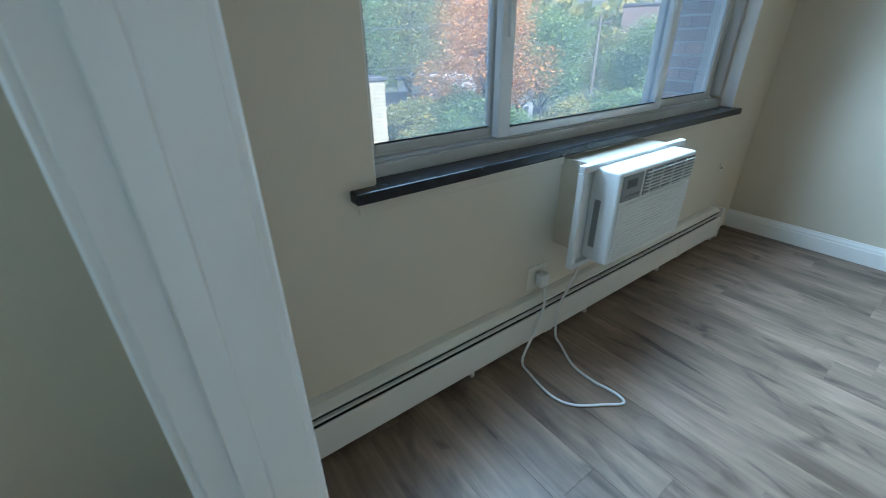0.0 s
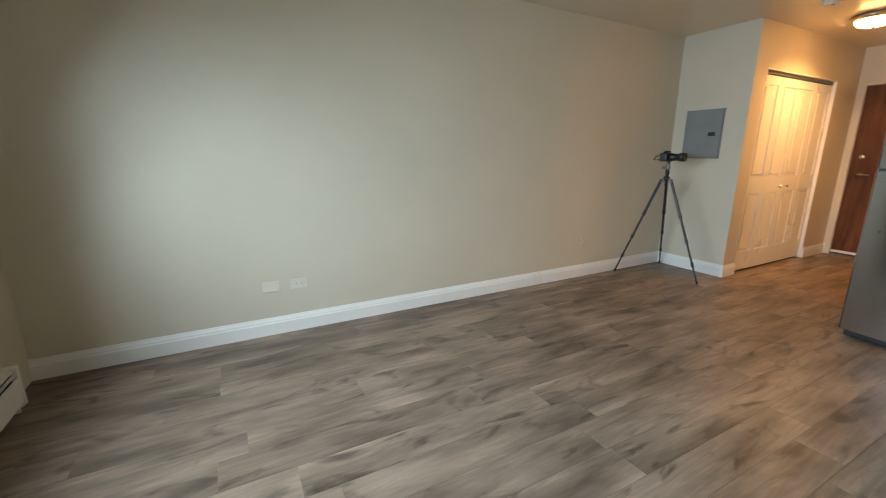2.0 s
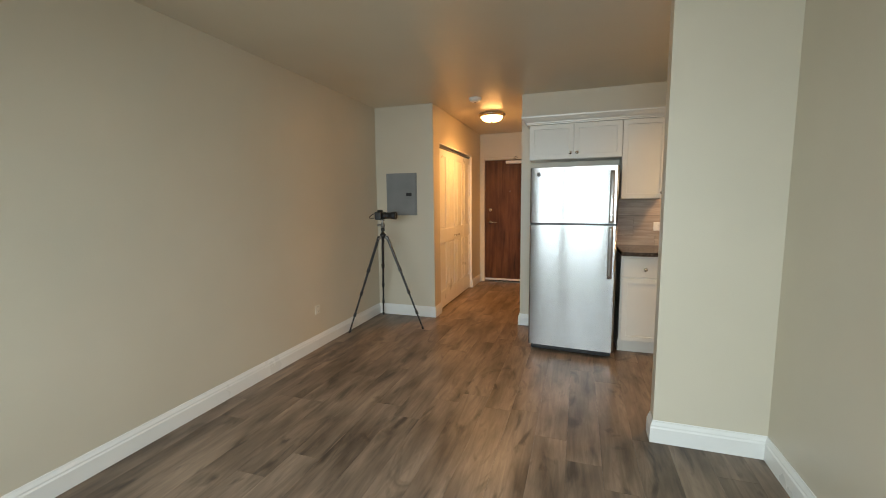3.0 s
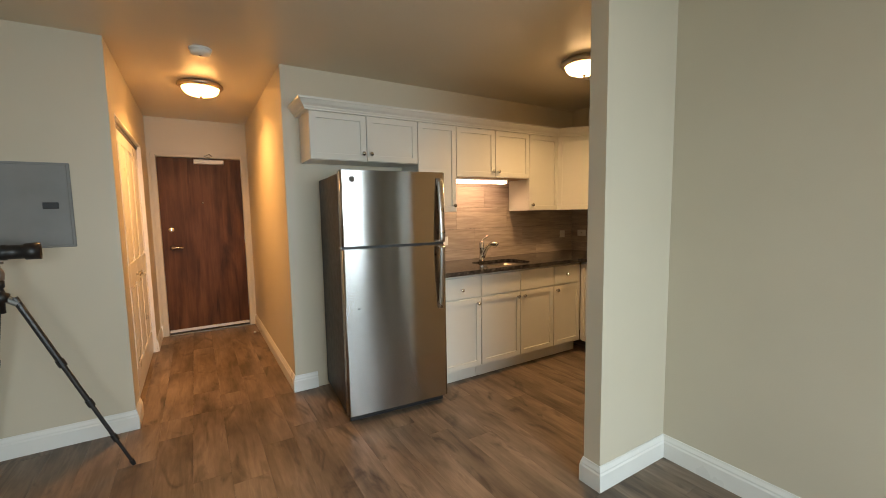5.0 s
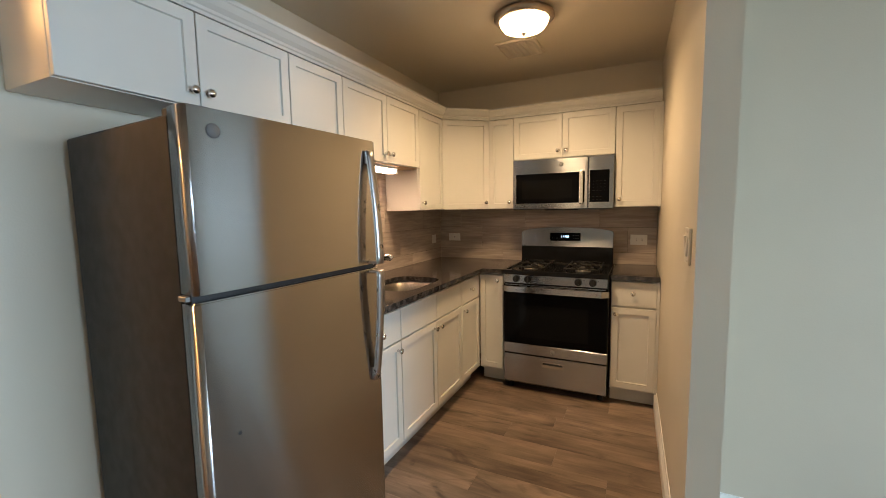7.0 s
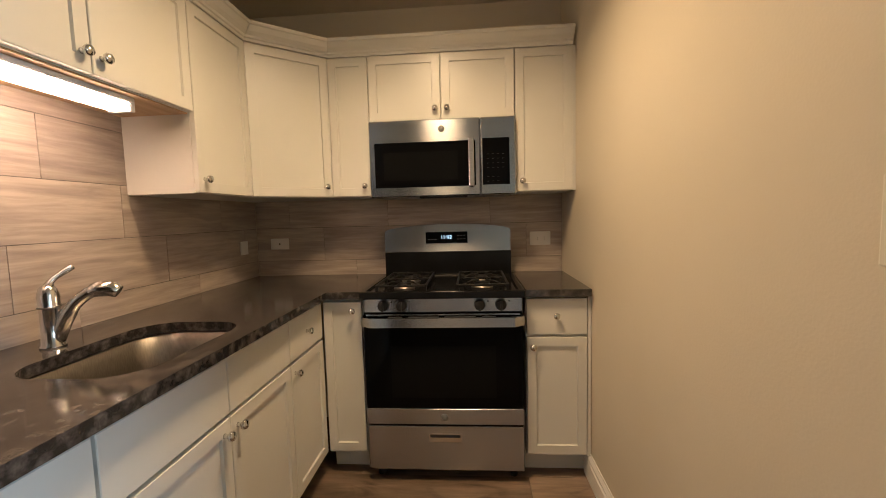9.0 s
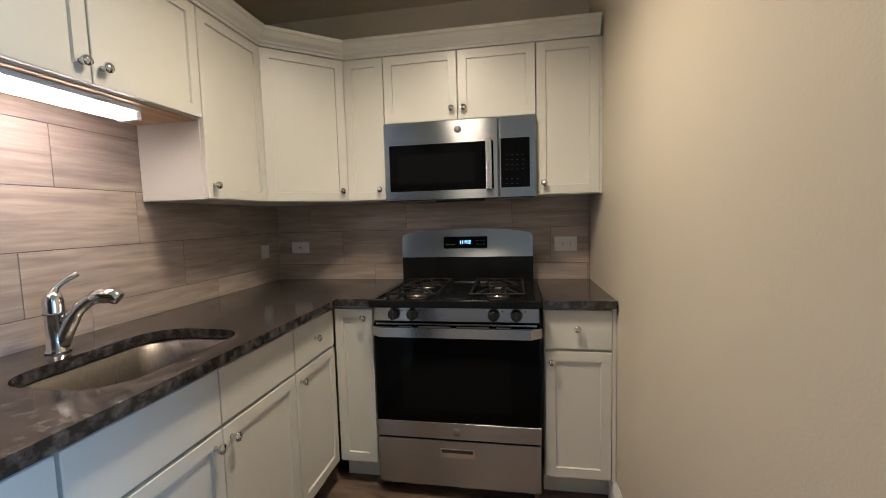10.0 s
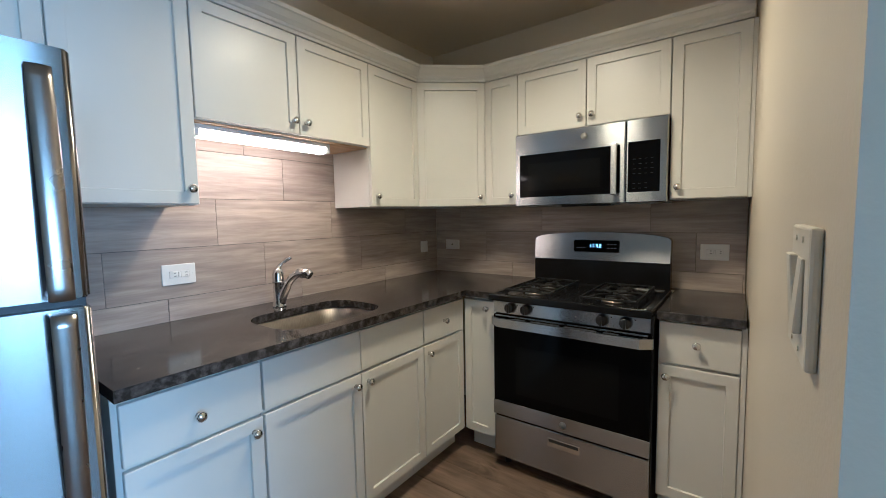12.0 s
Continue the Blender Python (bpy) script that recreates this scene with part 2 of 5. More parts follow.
def tube(bm, pts, r, seg=10, ends=None):
    """A round bar along points; ends gives a radius for each point."""
    pts = [Vector(p) for p in pts]
    rings = []
    up = Vector((0.13, 0.31, 0.94))
    for i, p in enumerate(pts):
        d = (pts[min(i + 1, len(pts) - 1)] - pts[max(i - 1, 0)]).normalized()
        a = d.cross(up).normalized()
        b = d.cross(a)
        rr = ends[i] if ends else r
        rings.append([bm.verts.new(p + rr * (a * math.cos(2 * math.pi * k / seg) + b * math.sin(2 * math.pi * k / seg))) for k in range(seg)])
    for a, b in zip(rings, rings[1:]):
        for k in range(seg):
            f = bm.faces.new((a[k], a[(k + 1) % seg], b[(k + 1) % seg], b[k]))
            f.smooth = True
    bm.faces.new(rings[0][::-1])
    bm.faces.new(rings[-1])
    bmesh.ops.recalc_face_normals(bm, faces=bm.faces)
    return bm


def smooth_path(pts, n=8):
    """A Catmull-Rom line through points."""
    pts = [Vector(p) for p in pts]
    out = []
    for i in range(len(pts) - 1):
        p0, p1, p2, p3 = pts[max(i - 1, 0)], pts[i], pts[i + 1], pts[min(i + 2, len(pts) - 1)]
        for k in range(n):
            t = k / n
            out.append(0.5 * (2 * p1 + (p2 - p0) * t + (2 * p0 - 5 * p1 + 4 * p2 - p3) * t * t + (3 * p1 - p0 - 3 * p2 + p3) * t ** 3))
    return out + [pts[-1]]


def prism(bm, outline, z0, z1):
    lo = [bm.verts.new((x, y, z0)) for x, y in outline]
    hi = [bm.verts.new((x, y, z1)) for x, y in outline]
    n = len(outline)
    bm.faces.new(lo[::-1])
    bm.faces.new(hi)
    for k in range(n):
        bm.faces.new((lo[k], lo[(k + 1) % n], hi[(k + 1) % n], hi[k]))
    bmesh.ops.recalc_face_normals(bm, faces=bm.faces)
    return bm


def sweep(bm, path, profile):
    """A moulding along a plan path, mitred; profile is (out to the right of the way, height) pairs, closed."""
    path = [Vector((*p, 0)) for p in path]
    rings = []
    for i, p in enumerate(path):
        ds = []
        if i > 0:
            ds.append((p - path[i - 1]).normalized())
        if i < len(path) - 1:
            ds.append((path[i + 1] - p).normalized())
        ns = [Vector((d.y, -d.x, 0)) for d in ds]
        m = ns[0] if len(ns) == 1 else (ns[0] + ns[1]) / (1 + ns[0].dot(ns[1]))
        rings.append([bm.verts.new(p + m * o + Vector((0, 0, z))) for o, z in profile])
    n = len(profile)
    for a, b in zip(rings, rings[1:]):
        for k in range(n):
            bm.faces.new((a[k], a[(k + 1) % n], b[(k + 1) % n], b[k]))
    bm.faces.new(rings[0][::-1])
    bm.faces.new(rings[-1])
    bmesh.ops.recalc_face_normals(bm, faces=bm.faces)
    return bm


def mesh_of(name, bm, material):
    me = bpy.data.meshes.new(name)
    bm.to_mesh(me)
    bm.free()
    me.materials.append(material)
    return me


def part(name, bm, material, parent, label=""):
    ob = new(name, mesh_of(name, bm, material))
    ob.parent = parent
    return tagged(ob, label)


def thing(name, m, label, category, group="", kind=""):
    ob = new(name)
    ob.empty_display_size = 0.05
    ob.matrix_basis = m
    return tagged(ob, label, category, group, kind)


def solid(name, bm, material, label, category, kind="structure", group=""):
    return tagged(new(name, mesh_of(name, bm, material)), label, category, group, kind)


# ---- plan ----
CEILING = 2.455
LONG = -4.79      # face of the long wall
WINY = -5.53      # face of the window wall
RIGHT = -1.51     # face of the living room's other long wall
HALL_L, HALL_R, HALL_END = -4.065, -3.07, 2.33
DOOR_X0, DOOR_X1 = -3.985, -3.145
WX0, WX1, WZ0, WZ1 = -4.30, -1.945, 0.875, 2.16
JY0, JY1 = -4.95, -4.12
CL0, CL1 = 0.25, 1.755

solid("wall_long", boxes((LONG - 0.12, LONG, -5.73, 0.14, 0, CEILING)), WALL, "cream painted long plaster wall above white baseboard", "wall")
# the opening from x -0.85 to 0.25 is unseen, added for the side room's daylight
solid("wall_window", boxes((LONG, WX0, WINY - 0.2, WINY, 0, CEILING), (WX1, -0.85, WINY - 0.2, WINY, 0, CEILING), (0.25, 0.5, WINY - 0.2, WINY, 0, CEILING), (-0.85, 0.25, WINY - 0.2, WINY, 0, 0.9), (-0.85, 0.25, WINY - 0.2, WINY, 2.1, CEILING),
                           (WX0, WX1, WINY - 0.2, WINY, 0, WZ0 - 0.03), (WX0, WX1, WINY - 0.2, WINY, WZ1, CEILING)),
      WALL, "cream painted wall with a wide window opening", "wall")
solid("wall_right", boxes((RIGHT, RIGHT + 0.12, WINY, JY0 - 0.02, 0, CEILING), (RIGHT, RIGHT + 0.12, JY1 + 0.02, -1.98, 0, CEILING),
                          (RIGHT, RIGHT + 0.12, JY0 - 0.02, JY1 + 0.02, 2.05, CEILING)), WALL, "cream painted wall with an open doorway", "wall")
bm = bmesh.new()
prism(bm, [(-2.05, -1.98), (0.12, -1.98), (0.12, -1.85), (-2.05, -1.885)], 0, CEILING)
solid("wall_partition", bm, WALL, "short cream partition wall between kitchen and living room", "wall")
wall_range = solid("wall_range", boxes((0.012, 0.13, -1.85, 0.13, 0, CEILING)), WALL, "cream kitchen wall behind the gas range", "wall")
wall_sink = solid("wall_sink", boxes((HALL_R, 0.012, 0.012, 0.13, 0, CEILING)), WALL, "cream kitchen wall behind fridge and sink", "wall")
solid("wall_hall_right", boxes((HALL_R, HALL_R + 0.12, 0.13, HALL_END, 0, CEILING)), WALL, "cream entry hall wall", "wall")
solid("wall_hall_end", boxes((HALL_L - 0.12, DOOR_X0 - 0.02, HALL_END, HALL_END + 0.12, 0, CEILING), (DOOR_X1 + 0.02, HALL_R + 0.12, HALL_END, HALL_END + 0.12, 0, CEILING),
                             (DOOR_X0 - 0.02, DOOR_X1 + 0.02, HALL_END, HALL_END + 0.12, 2.05, CEILING)), WALL, "cream wall around the entry door", "wall")
solid("wall_panel", boxes((LONG, HALL_L, 0.02, 0.13, 0, CEILING), (HALL_L - 0.11, HALL_L, 0.13, CL0 - 0.012, 0, CEILING)), WALL, "short cream wall with the grey breaker panel", "wall")
solid("wall_closet", boxes((HALL_L - 0.11, HALL_L, CL1 + 0.012, HALL_END, 0, CEILING), (HALL_L - 0.11, HALL_L, CL0 - 0.012, CL1 + 0.012, 2.055, CEILING)),
      WALL, "cream hall wall with a closet opening", "wall")
solid("wall_closet_inner", boxes((LONG, LONG + 0.05, 0.13, CL1 + 0.2, 0, CEILING), (LONG, HALL_L - 0.11, CL1 + 0.1, CL1 + 0.2, 0, CEILING)), WALL, "plain painted closet inside wall", "wall")
solid("wall_side_room", boxes((0.38, 0.5, WINY, -3.0, 0, CEILING), (RIGHT + 0.12, 0.38, -3.12, -3.0, 0, CEILING)), WALL, "plain painted side room wall", "wall")
solid("wall_corridor", boxes((LONG - 0.12, HALL_L - 0.12, 1.96, 2.45, 0, CEILING), (HALL_L - 0.12, HALL_R + 0.12, HALL_END + 0.13, HALL_END + 0.2, 0, CEILING)), WALL, "plain wall behind the hall", "wall")
solid("ceiling", boxes((LONG - 0.12, 0.5, -5.73, 2.55, CEILING, CEILING + 0.15)), CEIL, "cream painted semi-gloss ceiling", "ceiling")

floor = solid("floor", boxes((LONG - 0.12, 0.5, -5.73, 2.55, -0.12, -0.005)), SLOT, "grey-brown wood-look vinyl plank floor", "floor")

# ---- trim ----
BASE = [(0, 0), (0.016, 0), (0.016, 0.084), (0.012, 0.093), (0.012, 0.101), (0.006, 0.116), (0.004, 0.126), (0, 0.126)]


def baseboard(path):
    bm = bmesh.new()
    sweep(bm, path, BASE)
    return solid("baseboard", bm, TRIM, "white moulded wooden baseboard along the wall", "baseboard")


baseboard([(LONG, WINY + 0.001), (LONG, 0.02), (HALL_L, 0.02), (HALL_L, CL0 - 0.012)])
baseboard([(HALL_L, CL1 + 0.012), (HALL_L, HALL_END), (DOOR_X0 - 0.06, HALL_END)])
baseboard([(DOOR_X1 + 0.062, HALL_END), (HALL_R, HALL_END), (HALL_R, 0.012), (-2.9, 0.012)])
baseboard([(-0.5, -1.8582), (-2.05, -1.885), (-2.05, -1.98), (RIGHT, -1.98), (RIGHT, JY1 + 0.085)])
baseboard([(RIGHT, JY0 - 0.085), (RIGHT, WINY + 0.09)])

# doorway to the side room: lining, stop and casing
doorway = thing("door_frame", pose(RIGHT + 0.06, JY0, 0), "white painted door frame around the open doorway", "door frame", kind="structure")
W0, W1 = -0.066, 0.066
dh = JY1 - JY0
part("jamb", boxes((W0, W1, -0.02, 0, 0, 2.05), bevel=0.003), TRIM, doorway)
part("jamb", boxes((W0, W1, dh, dh + 0.02, 0, 2.05), bevel=0.003), TRIM, doorway)
part("head", boxes((W0, W1, 0, dh, 2.03, 2.05), bevel=0.003), TRIM, doorway)
part("stop", boxes((-0.006, 0.03, 0, 0.012, 0, 2.03), bevel=0.003), TRIM, doorway)
part("stop", boxes((-0.006, 0.03, dh - 0.012, dh, 0, 2.03), bevel=0.003), TRIM, doorway)
for side in (-1, 1):
    for y0, y1 in ((-0.08, -0.006), (dh + 0.006, dh + 0.08)):
        a, b = (W0 - 0.012, -0.06) if side < 0 else (0.06, W1 + 0.012)
        part("casing", boxes((a, b, y0, y1, 0, 2.10), bevel=0.004), TRIM, doorway)

# ---- window ----
win = thing("window_1", pose(0, WINY - 0.07, 0), "wide three-light sliding window in tan aluminium frames", "window", kind="structure")
FX0, FX1 = WX0, WX1


def bar(name, x0, x1, y0, y1, z0, z1, material=ALU, bevel=0.003, parent=win):
    return part(name, boxes((x0, x1, y0, y1, z0, z1), bevel=bevel), material, parent)


bar("window_frame", FX0, FX1, -0.10, 0.0, 0.872, 0.915)
bar("window_frame", FX0 + 0.001, FX1 - 0.001, -0.10, -0.014, 0.914, 0.922)
bar("window_frame", FX0, FX1, -0.10, 0.0, WZ1 - 0.04, WZ1)
bar("window_frame", FX0, FX0 + 0.035, -0.10, 0.0, 0.94, WZ1 - 0.04)
bar("window_frame", FX1 - 0.025, FX1, -0.10, 0.0, 0.94, WZ1 - 0.04)
bar("track", FX0 + 0.035, FX1 - 0.025, -0.052, -0.046, 0.922, 0.934)


def sash(x0, x1, y0, y1, stile_l, stile_r, material):
    top, bottom = WZ1 - 0.045, 0.924
    s = part("sash", boxes((x0, x0 + stile_l, y0, y1, bottom, top), (x1 - stile_r, x1, y0, y1, bottom, top),
                           (x0 + stile_l, x1 - stile_r, y0, y1, bottom, bottom + 0.032), (x0 + stile_l, x1 - stile_r, y0, y1, top - 0.036, top), bevel=0.003), material, win)
    ym = (y0 + y1) / 2
    g = part("pane", boxes((x0 + stile_l - 0.004, x1 - stile_r + 0.004, ym - 0.002, ym + 0.002, bottom + 0.028, top - 0.03)), PANE, s)
    g.visible_shadow = False
    part("gasket", boxes((x0 + stile_l, x1 - stile_r, ym + 0.003, ym + 0.008, bottom + 0.032, bottom + 0.037)), SLOT, s)
    return s


sash(-2.545, FX1 - 0.027, -0.088, -0.056, 0.055, 0.046, ALU)
sash(FX0 + 0.037, -3.56, -0.088, -0.056, 0.05, 0.075, ALU)
sash(-3.615, -2.49, -0.044, -0.010, 0.05, 0.06, VINYL)
bar("pull", -2.527, -2.513, -0.010, 0.002, 1.25, 1.40, VINYL)

bm = bmesh.new()
box(bm, -4.33, -1.865, WINY - 0.069, WINY + 0.045, 0.843, 0.877, bevel=0.006, seg=2)
solid("window_sill", bm, SILL, "polished black stone window sill", "window sill")
solid("window_reveal", boxes((WX0, WX0 + 0.004, WINY - 0.068, WINY - 0.002, 0.88, WZ1), (WX1 - 0.004, WX1, WINY - 0.068, WINY - 0.002, 0.88, WZ1)), TRIM, "white painted window reveal", "trim")
solid("sill_apron", boxes((-4.31, -1.885, WINY + 0.0005, WINY + 0.008, 0.80, 0.842), bevel=0.002), WALL, "painted strip under the stone sill", "trim")

# ---- air conditioner ----
ac = thing("air_conditioner", pose(-2.980, WINY, 0.287), "white through-wall air conditioner with grey control panel", "air conditioner")
part("sleeve", boxes((-0.365, 0.205, 0.0, 0.165, 0.165, 0.540), bevel=0.002), WALL, ac, "wall sleeve painted cream")
part("flange", boxes((-0.385, 0.325, 0.165, 0.192, 0.535, 0.562), (-0.385, 0.325, 0.165, 0.192, 0.148, 0.17), (-0.385, -0.365, 0.165, 0.192, 0.17, 0.535), (0.30, 0.325, 0.165, 0.192, 0.17, 0.535), (-0.365, 0.30, 0.165, 0.172, 0.17, 0.535), bevel=0.003), ACWHITE, ac)
bm = bmesh.new()
box(bm, -0.26, 0.275, 0.172, 0.288, 0.182, 0.548, bevel=0.012, seg=3)
bmesh.ops.translate(bm, verts=bm.verts, vec=(-0.025, 0, 0))
part("body", bm, ACWHITE, ac)
part("front_panel", boxes((-0.245 - 0.025, 0.262 - 0.025, 0.288, 0.294, 0.200, 0.425), bevel=0.003), ACWHITE, ac)
for k in range(16):
    z = 0.207 + k * 0.0136
    part("slat", boxes((-0.235 - 0.025, 0.252 - 0.025, 0.294, 0.296, z, z + 0.008)), ACWHITE, ac)
ctl = part("control_panel", boxes((0.135 - 0.025, 0.264 - 0.025, 0.287, 0.2915, 0.435, 0.532), bevel=0.002), ACGREY, ac, "grey control panel with buttons")
part("display", boxes((0.175 - 0.025, 0.235 - 0.025, 0.2916, 0.293, 0.485, 0.515)), BLACK, ctl)
for k in range(5):
    part("button", boxes((0.145 + k * 0.025 - 0.025, 0.160 + k * 0.025 - 0.025, 0.2916, 0.294, 0.447, 0.459), bevel=0.001), PANELGREY, ctl)
part("vent_recess", boxes((-0.248 - 0.025, 0.118 - 0.025, 0.287, 0.290, 0.435, 0.532)), ACGREY, ac)
for k in range(7):
    z = 0.440 + k * 0.0132
    part("louvre", boxes((-0.246 - 0.025, 0.116 - 0.025, 0.290, 0.2955, z, z + 0.0045), bevel=0.001), ACWHITE, ac)
for x in (-0.17, -0.08, 0.0, 0.08):
    part("vane", boxes((x - 0.002 - 0.025, x + 0.002 - 0.025, 0.290, 0.294, 0.438, 0.530)), ACWHITE, ac)
part("side_grip", boxes((0.2745 - 0.025, 0.276 - 0.025, 0.20, 0.225, 0.24, 0.43), bevel=0.0005), PANELGREY, ac)

# ---- baseboard heater ----
heater = thing("baseboard_heater", pose(-1.53, WINY, 0), "cream enamel baseboard heater with dark top slots", "heater")
L = -2.93
part("back_plate", boxes((L, 0, 0.0, 0.012, 0.02, 0.225)), HEAT, heater)
bm = bmesh.new()
box(bm, L, 0, 0.062, 0.072, 0.035, 0.170, bevel=0.003)
part("front_cover", bm, HEAT, heater)
bm = bmesh.new()
prof = [(0.0, 0.228), (0.034, 0.228), (0.060, 0.214), (0.060, 0.206), (0.032, 0.219), (0.0, 0.219)]
sweep(bm, [(0, 0), (L, 0)], prof)
part("top_cover", bm, HEAT, heater)
part("damper", boxes((L, 0, 0.052, 0.066, 0.182, 0.189), bevel=0.001), HEAT, heater)
part("fin_element", boxes((L + 0.05, -0.05, 0.014, 0.055, 0.06, 0.15)), SLOT, heater)
# near-black block added inside, so the top slots look shaded
part("slot_back", boxes((L + 0.01, -0.01, 0.012, 0.050, 0.15, 0.205)), SLOT, heater)
part("end_cap", boxes((L - 0.012, L + 0.012, 0.0, 0.078, 0.02, 0.232), bevel=0.004), HEAT, heater)
for x in (-1.2, -2.4):
    part("joint_strap", boxes((x - 0.025, x + 0.025, 0.0725, 0.0745, 0.035, 0.175), bevel=0.001), HEAT, heater)
bm = bmesh.new()
cyl(bm, (L - 0.02, 0.045, 0.06), (L - 0.02, 0.045, 0.0), 0.012)
cyl(bm, (L + 0.0, 0.045, 0.06), (L - 0.06, 0.045, 0.06), 0.014)
part("pipe", bm, HEAT, heater)
for x in (-0.02, -0.75, -1.5, -2.2, L + 0.04):
    part("foot", boxes((x - 0.008, x + 0.008, 0.012, 0.062, 0.0, 0.04)), HEAT, heater)

# ---- outlets, plates ----


def outlet(name, m, label, kind="duplex", w=0.072, h=0.115, mount=PLATE):
    """A wall plate; local x along the wall, -y out of the wall, z up, centred."""
    ob = thing(name, m, label, "outlet" if kind != "blank" else "wall plate")
    bm = bmesh.new()
    box(bm, -w / 2, w / 2, -0.006, 0, -h / 2, h / 2, bevel=0.0025, seg=2)
    part("plate", bm, mount, ob)
    long_x = w > h
    if kind in ("duplex", "gfci"):
        for s in (-1, 1):
            cx, cz = (s * 0.02, 0) if long_x else (0, s * 0.02)
            r = part("receptacle", boxes((cx - 0.016, cx + 0.016, -0.0085, -0.006, cz - 0.014, cz + 0.014), bevel=0.002), mount, ob)
            for k in (-1, 1):
                part("slot", boxes((cx + k * 0.006 - 0.0012, cx + k * 0.006 + 0.0012, -0.0092, -0.0085, cz + 0.001, cz + 0.009)) if not long_x else
                     boxes((cx + 0.001, cx + 0.009, -0.0092, -0.0085, cz + k * 0.006 - 0.0012, cz + k * 0.006 + 0.0012)), SLOT, r)
        if kind == "gfci":
            part("test_button", boxes((-0.004, 0.004, -0.0095, -0.006, -0.010, 0.010), bevel=0.001), mount, ob)
    if kind == "jack":
        part("jack", boxes((-0.008, 0.008, -0.0068, -0.006, -0.008, 0.008)), SLOT, ob)
    if kind == "coax":
        part("jack", cyl(bmesh.new(), (0, -0.006, 0), (0, -0.011, 0), 0.005, 0.004, seg=10), SLOT, ob)
    for s in (-1, 1):
        bm = bmesh.new()
        p = (s * w * 0.42, 0) if long_x else (0, s * h * 0.42)
        cyl(bm, (p[0], -0.006, p[1]), (p[0], -0.0072, p[1]), 0.003, seg=8)
        part("screw", bm, mount, ob)
    return ob


LW = 90     # plates on the long wall look along +x
outlet("wall_plate", pose(LONG, -4.245, 0.352, 0, 0, LW), "blank cream wall plate low on the long wall", "blank", 0.115, 0.075, CREAM)
outlet("wall_outlet", pose(LONG, -4.06, 0.350, 0, 0, LW), "sideways duplex outlet low on the long wall", "duplex", 0.115, 0.072, CREAM)
outlet("wall_outlet", pose(LONG, -1.24, 0.365, 0, 0, LW), "small cream outlet low on the long wall", "duplex", 0.072, 0.085, CREAM)
outlet("wall_outlet", pose(RIGHT, -3.05, 0.37, 0, 0, -90), "cream outlet low on the side wall", "duplex", 0.072, 0.115, CREAM)
outlet("phone_jack", pose(-4.40, WINY, 0.50, 0, 0, 180), "small cream jack plate beside the air conditioner", "jack", 0.05, 0.06, CREAM)
outlet("wall_outlet", pose(-2.69, WINY, 0.31, 0, 0, 180), "cream outlet with the air conditioner's plug", "duplex", 0.115, 0.115, CREAM)
outlet("wall_outlet", pose(-1.727, 0, 1.10), "white sideways outlet on the tile backsplash", "gfci", 0.122, 0.082)
outlet("wall_outlet", pose(-0.155, 0, 1.10), "blank white plate near the backsplash corner", "blank", 0.075, 0.078)
outlet("wall_outlet", pose(0, -0.145, 1.11, 0, 0, -90), "white jack plate on the range side backsplash", "coax", 0.115, 0.068)
outlet("wall_outlet", pose(0, -1.722, 1.11, 0, 0, -90), "white sideways outlet beside the range", "gfci", 0.12, 0.08)

sw = thing("light_switch", pose(-1.895, -1.8824, 1.235, 0, 0, 180.9), "cream double rocker switch plate", "light switch")
bm = bmesh.new()
box(bm, -0.06, 0.06, -0.009, 0, -0.062, 0.062, bevel=0.003, seg=2)
part("plate", bm, CREAM, sw)
for s in (-1, 1):
    bm = bmesh.new()
    box(bm, s * 0.023 - 0.015, s * 0.023 + 0.015, -0.0135, -0.009, -0.034, 0.034, bevel=0.0012)
    for v in bm.verts:
        if v.co.y < -0.0102:
            v.co.y += s * 0.0022 * v.co.z / 0.034
    part("rocker", bm, CREAM, sw)
    for z in (-0.05, 0.05):
        bm = bmesh.new()
        cyl(bm, (s * 0.023, -0.009, z), (s * 0.023, -0.0102, z), 0.003, seg=8)
        part("screw", bm, CREAM, sw)

# cord and plug
cord = thing("power_cord", pose(-2.69, WINY, 0.0), "pale grey power cord looped on the floor", "cord")
bm = bmesh.new()
box(bm, -0.03, 0.02, 0.012, 0.05, 0.275, 0.335, bevel=0.006, seg=2)
part("plug", bm, ACWHITE, cord)
bm = bmesh.new()
tube(bm, smooth_path([(0.0, 0.045, 0.285), (0.03, 0.085, 0.22), (0.10, 0.10, 0.10), (0.185, 0.125, 0.012), (0.215, 0.20, 0.006), (0.235, 0.33, 0.006), (0.20, 0.41, 0.006),
                      (0.11, 0.475, 0.006), (0.045, 0.515, 0.006), (0.025, 0.47, 0.006), (0.04, 0.37, 0.006), (0.03, 0.27, 0.006), (-0.03, 0.16, 0.006), (-0.06, 0.10, 0.02), (-0.07, 0.09, 0.16), (-0.09, 0.13, 0.33), (-0.10, 0.14, 0.40)]), 0.0055, seg=8)
part("cable", bm, ACWHITE, cord)

# ---- breaker panel ----
bp = thing("breaker_panel", pose(-4.655, 0.02, 1.205), "grey metal breaker panel set in the wall", "breaker panel")
part("trim", boxes((0, 0.385, -0.012, 0, 0, 0.49), bevel=0.003), PANELGREY, bp)
pd = part("door", boxes((0.012, 0.373, -0.018, -0.012, 0.012, 0.478), bevel=0.003), PANELGREY, bp)
part("latch", boxes((0.255, 0.325, -0.021, -0.018, 0.225, 0.262), bevel=0.002), BLACK, pd)
for z in (0.05, 0.39):
    part("hinge", boxes((0.012, 0.018, -0.021, -0.018, z, z + 0.05)), PANELGREY, pd)

